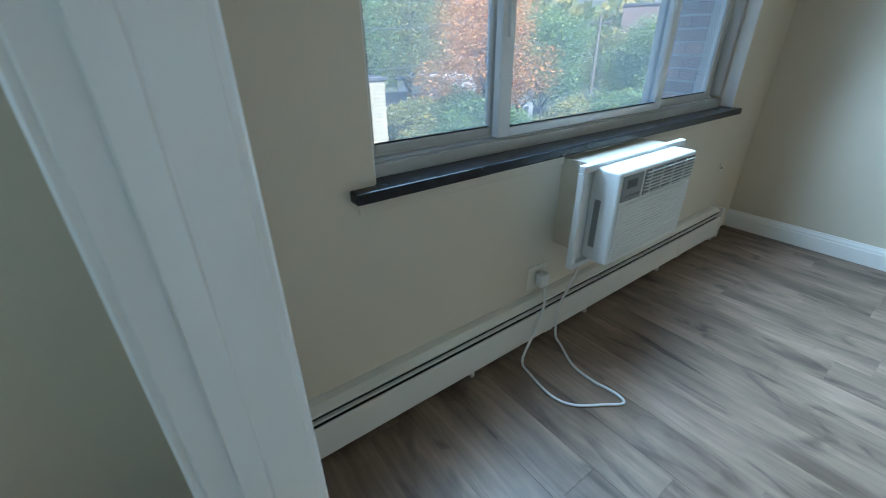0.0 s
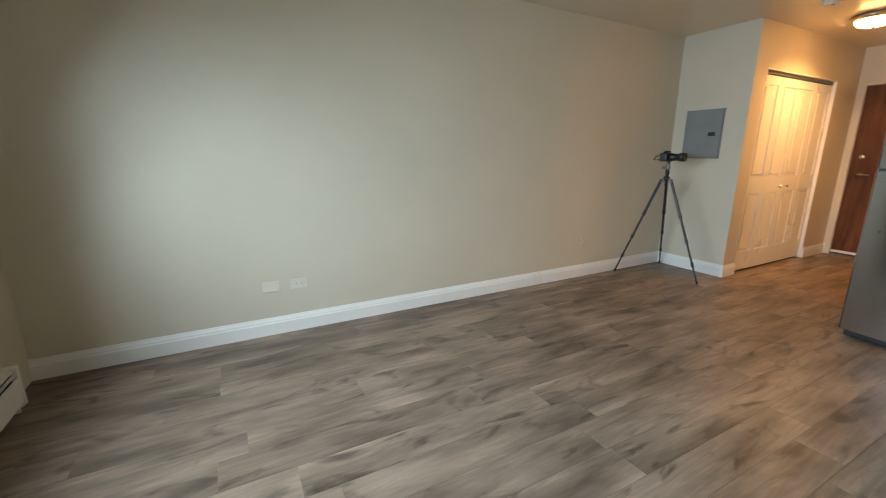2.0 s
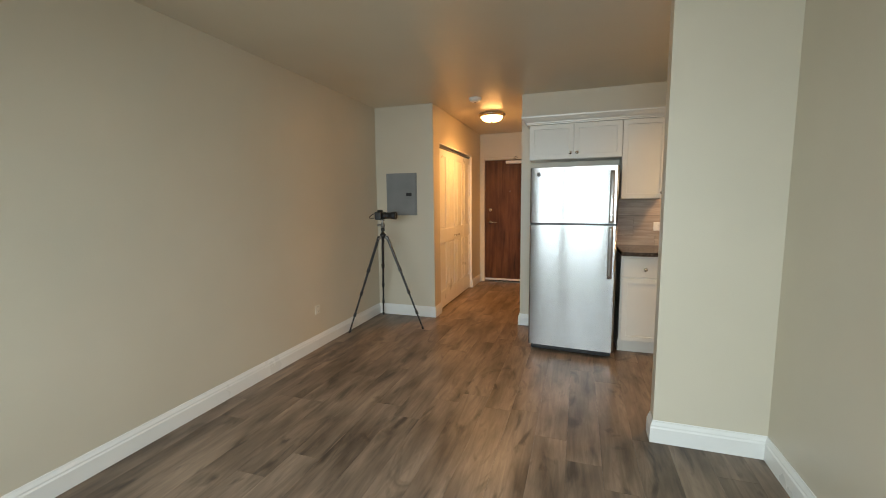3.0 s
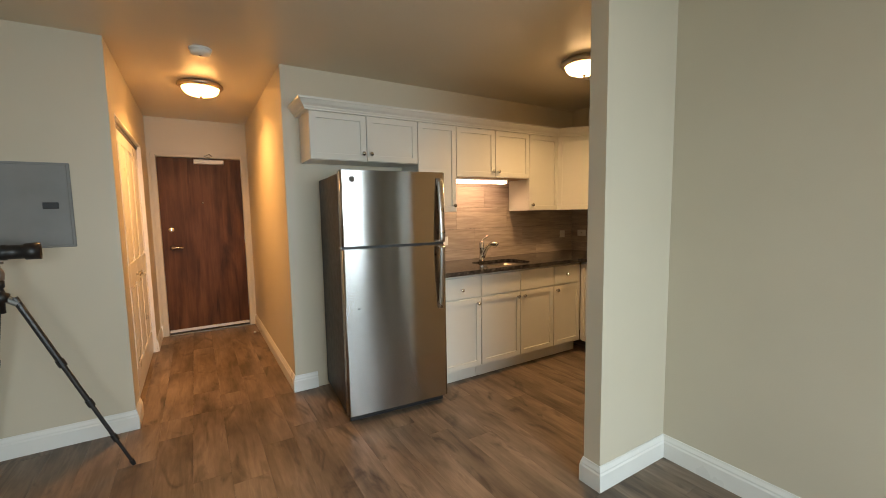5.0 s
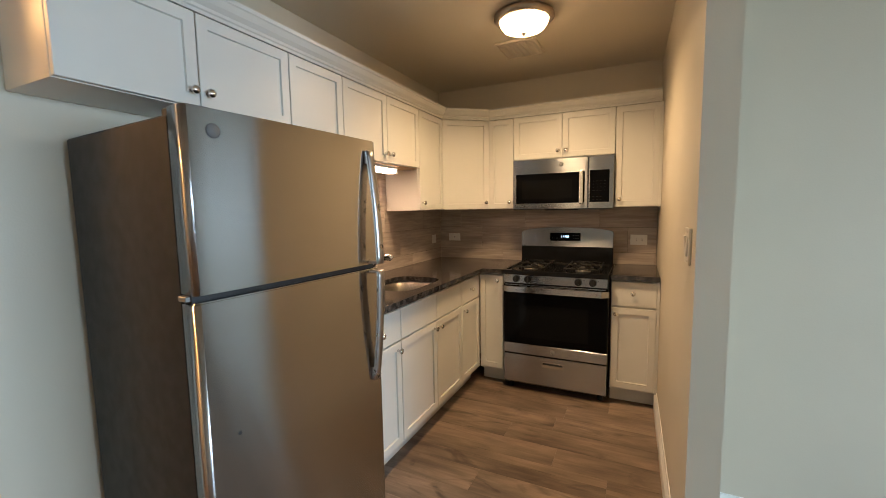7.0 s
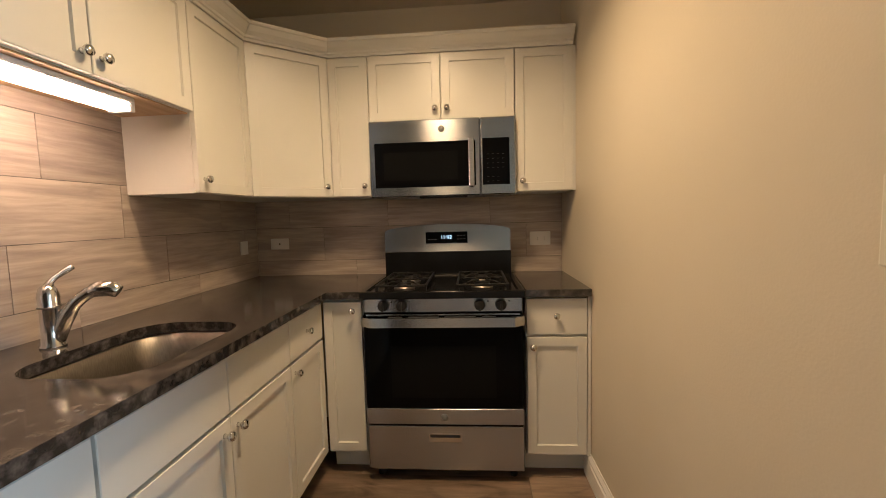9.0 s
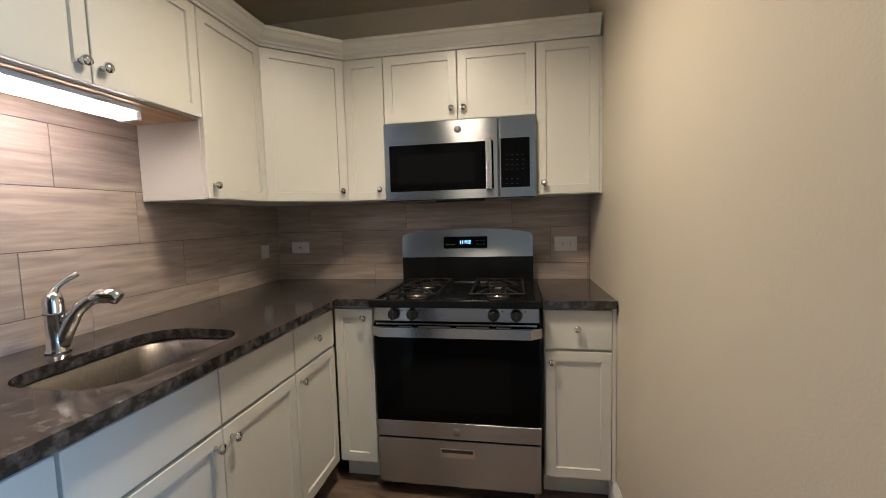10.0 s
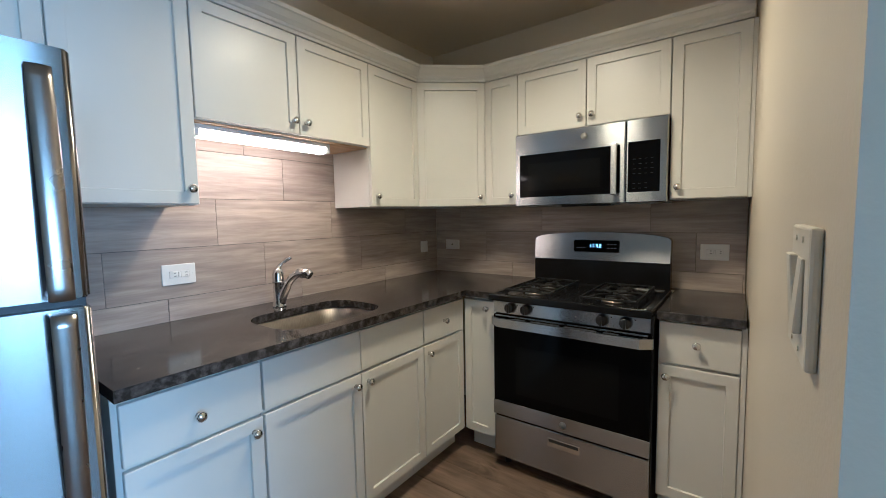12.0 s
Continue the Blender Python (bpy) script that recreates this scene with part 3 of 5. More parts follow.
# ---- tripod and camera ----
TX, TY = -4.47, -0.48
tripod = thing("tripod", pose(TX, TY, 0), "black carbon tripod standing on three spread legs", "tripod")
apex = Vector((0, 0, 1.0))
for fx, fy in ((-4.735 - TX, -0.79 - TY), (-4.71 - TX, -0.05 - TY), (-4.035 - TX, -0.45 - TY)):
    foot = Vector((fx, fy, 0.0))
    top = apex + Vector((fx, fy, 0)).normalized() * 0.045
    leg = None
    cuts = [(0.0, 0.36, 0.0145), (0.36, 0.60, 0.012), (0.60, 0.82, 0.0098), (0.82, 0.985, 0.008)]
    for a, b, r in cuts:
        bm = bmesh.new()
        cyl(bm, top.lerp(foot, a), top.lerp(foot, b), r, seg=12)
        ob = part("leg", bm, CARBON, tripod) if leg is None else part("leg_section", bm, CARBON, leg)
        if leg is None:
            leg = ob
        else:
            bm = bmesh.new()
            cyl(bm, top.lerp(foot, a - 0.022), top.lerp(foot, a + 0.015), r + 0.0065, seg=12)
            part("twist_lock", bm, BLACK, leg)
    bm = bmesh.new()
    cyl(bm, top.lerp(foot, 0.97), foot, 0.013, 0.009, seg=12)
    part("rubber_foot", bm, BLACK, leg)
    bm = bmesh.new()
    cyl(bm, apex + Vector((0, 0, 0.012)), top.lerp(foot, 0.03), 0.019, 0.017, seg=10)
    part("shoulder", bm, GREYMETAL, leg)
bm = bmesh.new()
lathe(bm, [(0.0, 0.93), (0.014, 0.93), (0.014, 0.985), (0.032, 0.985), (0.034, 1.02), (0.018, 1.03), (0.014, 1.05), (0.020, 1.055), (0.020, 1.085), (0.014, 1.09), (0.0, 1.09)], seg=16)
part("centre_column", bm, BLACK, tripod)
bm = bmesh.new()
lathe(bm, [(0.0, 1.09), (0.022, 1.09), (0.024, 1.12), (0.020, 1.135), (0.012, 1.15), (0.012, 1.165), (0.024, 1.166), (0.024, 1.176), (0.0, 1.176)], seg=16)
cyl(bm, (-0.02, 0, 1.115), (-0.06, 0.0, 1.115), 0.012, seg=12)
part("ball_head", bm, GREYMETAL, tripod)
dcam = thing("photo_camera", pose(TX, TY, 1.176, 0, 0, 8), "black photo camera with lens on the tripod", "camera")
bm = bmesh.new()
box(bm, -0.065, 0.005, -0.07, 0.07, 0.0, 0.085, bevel=0.012, seg=2)
box(bm, -0.05, 0.0, -0.035, 0.035, 0.08, 0.105, bevel=0.012, seg=2)
part("body", bm, BLACK, dcam)
bm = bmesh.new()
lathe(bm, [(0.0, 0), (0.036, 0), (0.038, 0.03), (0.034, 0.035), (0.034, 0.09), (0.040, 0.095), (0.042, 0.15), (0.037, 0.15), (0.032, 0.142), (0.0, 0.14)], Matrix.Translation((0.005, 0, 0.043)) @ Matrix.Rotation(radians(90), 4, "Y"), 20)
part("lens", bm, BLACK, dcam)
bm = bmesh.new()
tube(bm, smooth_path([(-0.06, -0.05, 0.07), (-0.10, -0.06, 0.05), (-0.135, -0.03, 0.02), (-0.11, 0.02, 0.015), (-0.07, 0.05, 0.03)]), 0.004, seg=6)
part("strap", bm, BLACK, dcam)

# ---- closet bifold doors ----
closet = thing("closet_door", pose(HALL_L - 0.03, CL0, 0.0), "white folding closet doors with raised panels", "closet door")
n_leaf = 4
lw = (CL1 - CL0) / n_leaf


def panel_leaf(w, h, t, rows, cols):
    """A stile-and-rail leaf facing +x, width along y; rows: (z0, z1), cols: (y0, y1)."""
    bm = bmesh.new()
    zs = [0] + [z for r in rows for z in r] + [h]
    box(bm, -t, -0.011, 0, w, 0, h)
    for k in range(0, len(zs), 2):
        box(bm, -0.011, 0, 0, w, zs[k], zs[k + 1], bevel=0.002)
    ys = [0] + [y for c in cols for y in c] + [w]
    for r in rows:
        for k in range(0, len(ys), 2):
            box(bm, -0.011, 0, ys[k], ys[k + 1], r[0], r[1], bevel=0.002)
        for c in cols:
            box(bm, -0.011, -0.002, c[0] + 0.022, c[1] - 0.022, r[0] + 0.022, r[1] - 0.022, bevel=0.008)
    return bm


for k in range(n_leaf):
    bm = panel_leaf(lw - 0.004, 1.985, 0.03, [(0.21, 0.83), (1.0, 1.90)], [(0.06, lw - 0.064)])
    bmesh.ops.translate(bm, verts=bm.verts, vec=(0, k * lw + 0.002, 0.018))
    leaf = part("leaf", bm, TRIM, closet)
    if k in (1, 2):
        bm = bmesh.new()
        yk = k * lw + lw * (0.80 if k == 1 else 0.20)
        lathe(bm, [(0.0, 0), (0.007, 0), (0.006, 0.012), (0.015, 0.02), (0.016, 0.028), (0.0, 0.033)], Matrix.Translation((0.0, yk, 0.905)) @ Matrix.Rotation(radians(90), 4, "Y"), 14)
        part("knob", bm, CHROME, leaf)
part("track", boxes((-0.035, 0.004, 0.0, CL1 - CL0, 2.012, 2.04), bevel=0.002), GREYMETAL, closet, "metal door track")
solid("closet_frame", boxes((HALL_L - 0.11, HALL_L + 0.001, CL0 - 0.012, CL0, 0, 2.055), (HALL_L - 0.11, HALL_L + 0.001, CL1, CL1 + 0.012, 0, 2.055),
                            (HALL_L - 0.11, HALL_L + 0.001, CL0, CL1, 2.042, 2.055), bevel=0.001), TRIM, "white painted closet opening lining", "trim")

# ---- entry door ----
dw = DOOR_X1 - DOOR_X0
door = thing("door_1", pose(DOOR_X0, HALL_END + 0.012, 0.0), "reddish-brown wood veneer entry door, closed", "door", kind="structure")
bm = bmesh.new()
box(bm, 0.003, dw - 0.003, 0, 0.044, 0.025, 2.025, bevel=0.002)
part("leaf", bm, DOORWOOD, door)
for nm, spec in (("jamb", (-0.02, 0, -0.013, 0.1, 0, 2.05)), ("jamb", (dw, dw + 0.02, -0.013, 0.1, 0, 2.05)), ("head", (0, dw, -0.013, 0.1, 2.03, 2.05))):
    part(nm, boxes(spec, bevel=0.002), WALL, door)
for nm, spec in (("casing", (-0.050, -0.003, -0.022, -0.0125, 0, 2.075)), ("casing", (dw + 0.003, dw + 0.050, -0.022, -0.0125, 0, 2.075)), ("casing", (-0.003, dw + 0.003, -0.022, -0.0125, 2.033, 2.075))):
    part(nm, boxes(spec, bevel=0.003), WALL, door)
part("door_sweep", boxes((0.005, dw - 0.005, -0.010, 0.0, 0.03, 0.062), bevel=0.002), ACWHITE, door, "pale metal door sweep")
part("threshold", boxes((-0.0, dw, -0.03, 0.1, 0.001, 0.014), bevel=0.003), GREYMETAL, door, "metal threshold")
bm = bmesh.new()
lathe(bm, [(0.0, 0), (0.030, 0), (0.030, 0.006), (0.024, 0.012), (0.0, 0.014)], Matrix.Translation((0.095, 0, 1.215)) @ Matrix.Rotation(radians(90), 4, "X"), 20)
box(bm, 0.091, 0.099, -0.028, -0.012, 1.20, 1.23, bevel=0.002)
part("deadbolt", bm, CHROME, door, "round satin deadbolt")
bm = bmesh.new()
lathe(bm, [(0.0, 0), (0.031, 0), (0.031, 0.007), (0.013, 0.012), (0.012, 0.045), (0.0, 0.047)], Matrix.Translation((0.095, 0, 1.01)) @ Matrix.Rotation(radians(90), 4, "X"), 20)
tube(bm, [(0.095, -0.045, 1.01), (0.125, -0.048, 1.011), (0.165, -0.046, 1.008), (0.205, -0.042, 1.006)], 0.009, seg=10, ends=[0.011, 0.0105, 0.0095, 0.007])
part("lever_handle", bm, CHROME, door, "satin metal lever handle")
for z in (0.25, 1.05, 1.80):
    part("hinge", boxes((dw - 0.006, dw + 0.004, -0.012, 0.004, z, z + 0.10), bevel=0.003), CHROME, door)
cl = part("door_closer", boxes((0.355, 0.66, -0.055, 0.0, 1.962, 2.012), bevel=0.006), ACWHITE, door, "pale door closer box")
bm = bmesh.new()
tube(bm, [(0.52, -0.03, 2.012), (0.52, -0.03, 2.035), (0.47, -0.035, 2.05), (0.515, -0.028, 2.075), (0.545, -0.03, 2.05)], 0.007, seg=8)
part("closer_arm", bm, CHROME, cl)
part("viewer", lathe(bmesh.new(), [(0.0, 0), (0.009, 0), (0.008, 0.004), (0.0, 0.004)], Matrix.Translation((dw / 2, 0, 1.52)) @ Matrix.Rotation(radians(90), 4, "X"), 12), CHROME, door)

stop = thing("door_stop", pose(HALL_R - 0.016, 1.72, 0.06), "chrome spring door stop on the baseboard", "door stop")
bm = bmesh.new()
tube(bm, [(-0.07 * k / 60, 0.006 * math.cos(k * 0.9), 0.006 * math.sin(k * 0.9)) for k in range(61)], 0.0014, seg=5)
part("spring", bm, CHROME, stop)
bm = bmesh.new()
cyl(bm, (-0.068, 0, 0), (-0.085, 0, 0), 0.008, seg=10)
part("tip", bm, ACWHITE, stop)

# ---- ceiling lamps, detector, vent ----


def dome_lamp(m, label, lit):
    ob = thing("ceiling_light", m, label, "ceiling light", "dome ceiling lights")
    part("pan", lathe(bmesh.new(), [(0.0, 0), (0.150, 0), (0.165, -0.012), (0.168, -0.026), (0.155, -0.040), (0.142, -0.045), (0.136, -0.038), (0.0, -0.038)], seg=40), NICKEL, ob, "brushed nickel rim")
    part("shade", lathe(bmesh.new(), [(0.0, -0.039), (0.136, -0.040), (0.129, -0.060), (0.113, -0.080), (0.082, -0.094), (0.04, -0.1005), (0.0, -0.102)], seg=40), lit, ob, "lit frosted glass dome")
    part("finial", lathe(bmesh.new(), [(0.0, -0.100), (0.014, -0.101), (0.012, -0.109), (0.006, -0.113), (0.007, -0.118), (0.0, -0.121)], seg=14), NICKEL, ob)
    return ob


dome_lamp(pose(-3.55, 0.79, CEILING), "nickel rimmed dome ceiling light, lit, in the hall", HALLDOME)
dome_lamp(pose(-1.16, -1.11, CEILING), "nickel rimmed dome ceiling light, lit, in the kitchen", DOME)
sd = thing("smoke_detector", pose(-3.56, -0.03, CEILING), "round white smoke detector on the ceiling", "smoke detector")
part("base", lathe(bmesh.new(), [(0.0, 0), (0.068, 0), (0.068, -0.012), (0.0, -0.013)], seg=28), PLATE, sd)
part("cover", lathe(bmesh.new(), [(0.0, -0.012), (0.062, -0.013), (0.058, -0.032), (0.035, -0.042), (0.0, -0.043)], seg=28), PLATE, sd)
part("test_button", lathe(bmesh.new(), [(0.0, -0.042), (0.012, -0.0425), (0.011, -0.046), (0.0, -0.046)], seg=14), PANELGREY, sd)
cv = thing("ceiling_vent", pose(-0.70, -0.965, CEILING), "cream slatted exhaust vent on the ceiling", "ceiling vent")
part("frame", boxes((-0.15, 0.15, -0.135, -0.118, -0.016, 0), (-0.15, 0.15, 0.118, 0.135, -0.016, 0), (-0.15, -0.133, -0.118, 0.118, -0.016, 0), (0.133, 0.15, -0.118, 0.118, -0.016, 0), bevel=0.004), CEIL, cv)
# near-black sheet put in for the shade between the slats
part("backing", boxes((-0.135, 0.135, -0.12, 0.12, -0.004, -0.001)), SLOT, cv)
for k in range(13):
    x = -0.124 + k * 0.0206
    part("slat", boxes((x - 0.004, x + 0.004, -0.118, 0.118, -0.013, -0.008)), CEIL, cv)

# ---- kitchen cabinets ----
KNOB = [(0.0, 0), (0.008, 0), (0.0055, 0.006), (0.006, 0.012), (0.0135, 0.017), (0.0155, 0.023), (0.0125, 0.029), (0.0, 0.031)]


def shaker(w, h, t=0.02, rail=0.057):
    """A cabinet door, lower left front at the origin plane y = -t, facing -y."""
    bm = bmesh.new()
    box(bm, 0, w, -t, 0, 0, h, bevel=0.002)
    f = max(bm.faces, key=lambda q: (q.normal.y < -0.99, q.calc_area()))
    if rail:
        bmesh.ops.inset_region(bm, faces=[f], thickness=rail, depth=0)
        bmesh.ops.inset_region(bm, faces=[f], thickness=0.003, depth=-0.009)
    return bm


def knob(parent, x, y, z):
    part("knob", lathe(bmesh.new(), KNOB, Matrix.Translation((x, y, z)) @ Matrix.Rotation(radians(90), 4, "X"), 16), CHROME, parent, "round polished metal knob")


def front(ob, name, x0, x1, z0, z1, d, knob_at=None, rail=0.057):
    bm = shaker(x1 - x0, z1 - z0, rail=rail)
    bmesh.ops.translate(bm, verts=bm.verts, vec=(x0, -d, z0))
    p = part(name, bm, CAB, ob)
    if knob_at:
        knob(p, knob_at[0], -d - 0.02, knob_at[1])
    return p


UD = 0.275     # upper box depth, without door
UTOP = 2.10


def upper(m, w, z0, doors, label, extra=None):
    """doors: (x0, x1, knob x or None)."""
    ob = thing("wall_cabinet", m @ pose(0, 0, z0), label, "cabinet", "white kitchen wall cabinets")
    h = UTOP - z0
    part("body", boxes((0.0008, w - 0.0008, -UD, -0.001, 0, h), bevel=0.001), CAB, ob)
    for x0, x1, kx in doors:
        front(ob, "door", x0 + 0.0025, x1 - 0.0025, 0.003, h - 0.02, UD, (kx, 0.055) if kx is not None else None)
    return ob


def S(x):
    return pose(x, 0, 0)


def R(y):
    return pose(0, y, 0, 0, 0, -90)


upper(S(-2.955), 0.838, 1.752, [(0, 0.413, 0.383), (0.413, 0.838, 0.443)], "white shaker two-door cabinet above the fridge")
upper(S(-2.117), 0.365, 1.368, [(0, 0.365, 0.335)], "tall white shaker cabinet beside the fridge")
sinkcab = upper(S(-1.752), 0.822, 1.668, [(0, 0.416, 0.386), (0.416, 0.822, 0.446)], "white shaker two-door cabinet above the sink")
part("bottom_panel", boxes((0.004, 0.818, -UD + 0.004, -0.004, -0.006, -0.0005)), RAWWOOD, sinkcab, "bare wood underside")
upper(S(-0.930), 0.385, 1.368, [(0, 0.385, 0.035)], "narrow white shaker cabinet beside the sink cabinet")
upper(R(-0.592), 0.212, 1.368, [(0, 0.212, 0.18)], "slim white shaker cabinet beside the microwave")
upper(R(-0.804), 0.750, 1.748, [(0, 0.376, 0.346), (0.376, 0.750, 0.406)], "white shaker two-door cabinet above the microwave")
endcab = upper(R(-1.554), 0.290, 1.368, [(0, 0.290, 0.035)], "white shaker cabinet beside the partition wall")
part("filler_strip", boxes((0.2885, 0.3015, -UD - 0.017, -UD - 0.0005, 0.0, UTOP - 1.368 - 0.02)), CAB, endcab)
# corner unit with a slanted door
ax, ay, bx, by = -0.545, -UD, -UD, -0.592
dl, ang = math.hypot(bx - ax, by - ay), math.degrees(math.atan2(by - ay, bx - ax))
corner = thing("corner_cabinet", pose(ax, ay, 1.368, 0, 0, ang), "white shaker corner cabinet with a slanted door", "cabinet", "white kitchen wall cabinets")
inv = pose(ax, ay, 0, 0, 0, ang).inverted()
bm = bmesh.new()
prism(bm, [tuple((inv @ Vector((*p, 0)))[:2]) for p in ((-0.001, -0.001), (ax + 0.001, -0.001), (ax + 0.001, ay), (bx, by + 0.001), (-0.001, by + 0.001))], 0, UTOP - 1.368)
part("body", bm, CAB, corner)
front(corner, "door", 0.012, dl - 0.012, 0.003, UTOP - 1.368 - 0.02, 0.0, (dl - 0.045, 0.055))

# crown
CROWN = [(0.0, 2.083), (0.024, 2.083), (0.026, 2.094), (0.032, 2.098), (0.034, 2.108), (0.050, 2.122), (0.064, 2.142), (0.070, 2.146), (0.072, 2.160), (0.0, 2.160)]
bm = bmesh.new()
o = 0.001
sweep(bm, [(-2.955 - o, 0.011), (-2.955 - o, -UD - o), (ax, -UD - o), (bx - o, by), (-UD - o, -1.843)], CROWN)
solid("crown_moulding", bm, CAB, "white crown moulding on top of the wall cabinets", "moulding")

# under-cabinet light
ul = thing("under_cabinet_light", pose(-1.742, -0.20, 1.662), "lit white tube light under the cabinet", "light")
part("housing", boxes((0.012, 0.60, -0.045, 0.045, -0.016, 0.0), bevel=0.003), VINYL, ul)
bm = bmesh.new()
prism(bm, [(-0.036, 0.0), (-0.034, -0.014), (-0.022, -0.026), (0.022, -0.026), (0.034, -0.014), (0.036, 0.0)], 0.025, 0.585)
bmesh.ops.transform(bm, verts=bm.verts, matrix=Matrix(((0, 0, 1, 0), (1, 0, 0, 0), (0, 1, 0, -0.016), (0, 0, 0, 1))))
part("diffuser", bm, TUBE, ul, "glowing diffuser")
part("end_cap", boxes((0.006, 0.025, -0.042, 0.042, -0.044, -0.001), bevel=0.003), VINYL, ul)
part("end_cap", boxes((0.585, 0.604, -0.042, 0.042, -0.044, -0.001), bevel=0.003), VINYL, ul)

# ---- base cabinets ----
BD = 0.585      # sink side box depth
RD = 0.545      # range side box depth
BTOP = 0.880


def base(m, w, depth, fronts, label, kick=0.07, top=BTOP):
    """fronts: (name, x0, x1, z0, z1, knob)."""
    ob = thing("base_cabinet", m, label, "cabinet", "white kitchen base cabinets")
    part("body", boxes((0.0008, w - 0.0008, -depth, -0.001, 0.11, top), bevel=0.001), CAB, ob)
    if top < BTOP:
        part("front_rail", boxes((0.0008, w - 0.0008, -depth, -depth + 0.015, top, BTOP)), CAB, ob)
    part("toe_kick", boxes((0.0008, w - 0.0008, -depth + kick, -0.01, 0.0, 0.11)), CAB, ob)
    for nm, x0, x1, z0, z1, kn in fronts:
        front(ob, nm, x0 + 0.002, x1 - 0.002, z0, z1, depth, kn, rail=0.0 if nm == "drawer_front" else 0.057)
    return ob


DZ0, DZ1, PZ0, PZ1 = 0.695, 0.860, 0.125, 0.683
base(S(-2.119), 0.384, BD, [("drawer_front", 0.012, 0.382, DZ0, DZ1, (0.192, 0.765)), ("door", 0.012, 0.382, PZ0, PZ1, (0.349, 0.642))], "white drawer base cabinet beside the fridge")
base(S(-1.735), 0.820, BD, [("drawer_front", 0.002, 0.418, DZ0, DZ1, None), ("drawer_front", 0.418, 0.818, DZ0, DZ1, None),
                            ("door", 0.002, 0.418, PZ0, PZ1, (0.385, 0.642)), ("door", 0.418, 0.818, PZ0, PZ1, (0.452, 0.642))], "white two-door sink base cabinet", top=0.69)
base(S(-0.915), 0.372, BD, [("drawer_front", 0.002, 0.347, DZ0, DZ1, (0.165, 0.778)), ("door", 0.002, 0.347, PZ0, PZ1, (0.036, 0.642))], "narrow white base cabinet near the corner")
base(R(-0.606), 0.196, RD, [("door", 0.002, 0.192, PZ0, 0.862, (0.150, 0.822))], "slim white base cabinet beside the range")
endbase = base(R(-1.562), 0.289, RD, [("drawer_front", 0.003, 0.280, DZ0 + 0.005, 0.868, (0.138, 0.79)), ("door", 0.003, 0.280, PZ0, PZ1 + 0.005, (0.034, 0.645))], "white drawer base cabinet beside the partition wall")
part("filler_strip", boxes((0.2805, 0.2965, -RD - 0.017, -RD - 0.0005, 0.115, BTOP - 0.002)), CAB, endbase)

# worktop with sink cut-out
CF, CR = -0.640, -0.592
SX0, SX1, SY0, SY1 = -1.60, -1.105, -0.560, -0.215
bm = bmesh.new()


def round_rect(x0, x1, y0, y1, r, n=6):
    out = []
    for cx, cy, a0 in ((x1 - r, y1 - r, 0), (x0 + r, y1 - r, 90), (x0 + r, y0 + r, 180), (x1 - r, y0 + r, 270)):
        for k in range(n + 1):
            a = radians(a0 + 90 * k / n)
            out.append((cx + r * math.cos(a), cy + r * math.sin(a)))
    return out


hole = round_rect(SX0, SX1, SY0, SY1, 0.11)
outer = [(-2.121, -0.0005), (-2.121, CF), (-0.592, CF), (CR, -0.803), (-0.0005, -0.803), (-0.0005, -0.0005)]
vs = [bm.verts.new((*p, 0.914)) for p in outer]
hv = [bm.verts.new((*p, 0.914)) for p in hole]
es = [bm.edges.new((a, b)) for ring in (vs, hv) for a, b in zip(ring, ring[1:] + ring[:1])]
bmesh.ops.triangle_fill(bm, edges=es, use_beauty=True)
ext = bmesh.ops.extrude_face_region(bm, geom=list(bm.faces))
bmesh.ops.translate(bm, verts=[v for v in ext["geom"] if isinstance(v, bmesh.types.BMVert)], vec=(0, 0, -0.033))
bmesh.ops.recalc_face_normals(bm, faces=bm.faces)
solid("worktop", bm, QUARTZ, "dark speckled stone worktop with sink cut-out", "worktop", "")
solid("worktop", boxes((CR, -0.0005, -1.853, -1.560, 0.881, 0.914), bevel=0.002), QUARTZ, "short dark speckled stone worktop beside the range", "worktop", "")

sk = thing("sink", pose((SX0 + SX1) / 2, (SY0 + SY1) / 2, 0.88), "undermount brushed steel sink bowl", "sink")
bm = bmesh.new()
hx, hy = (SX1 - SX0) / 2, (SY1 - SY0) / 2
levels = [(0.0, 0.012, 0.12), (-0.004, 0.004, 0.112), (-0.12, -0.004, 0.105), (-0.165, -0.018, 0.09), (-0.18, -0.06, 0.06)]
rings = [[bm.verts.new((x, y, z)) for x, y in round_rect(-hx - g, hx + g, -hy - g, hy + g, rr)] for z, g, rr in levels]
for a, b in zip(rings, rings[1:]):
    for k in range(len(a)):
        bm.faces.new((a[k], a[(k + 1) % len(a)], b[(k + 1) % len(a)], b[k])).smooth = True
bm.faces.new(rings[-1])
part("bowl", bm, SINK, sk)
part("drain", lathe(bmesh.new(), [(0.0, -0.1785), (0.045, -0.1785), (0.043, -0.175), (0.03, -0.177), (0.0, -0.178)], seg=20), CHROME, sk)

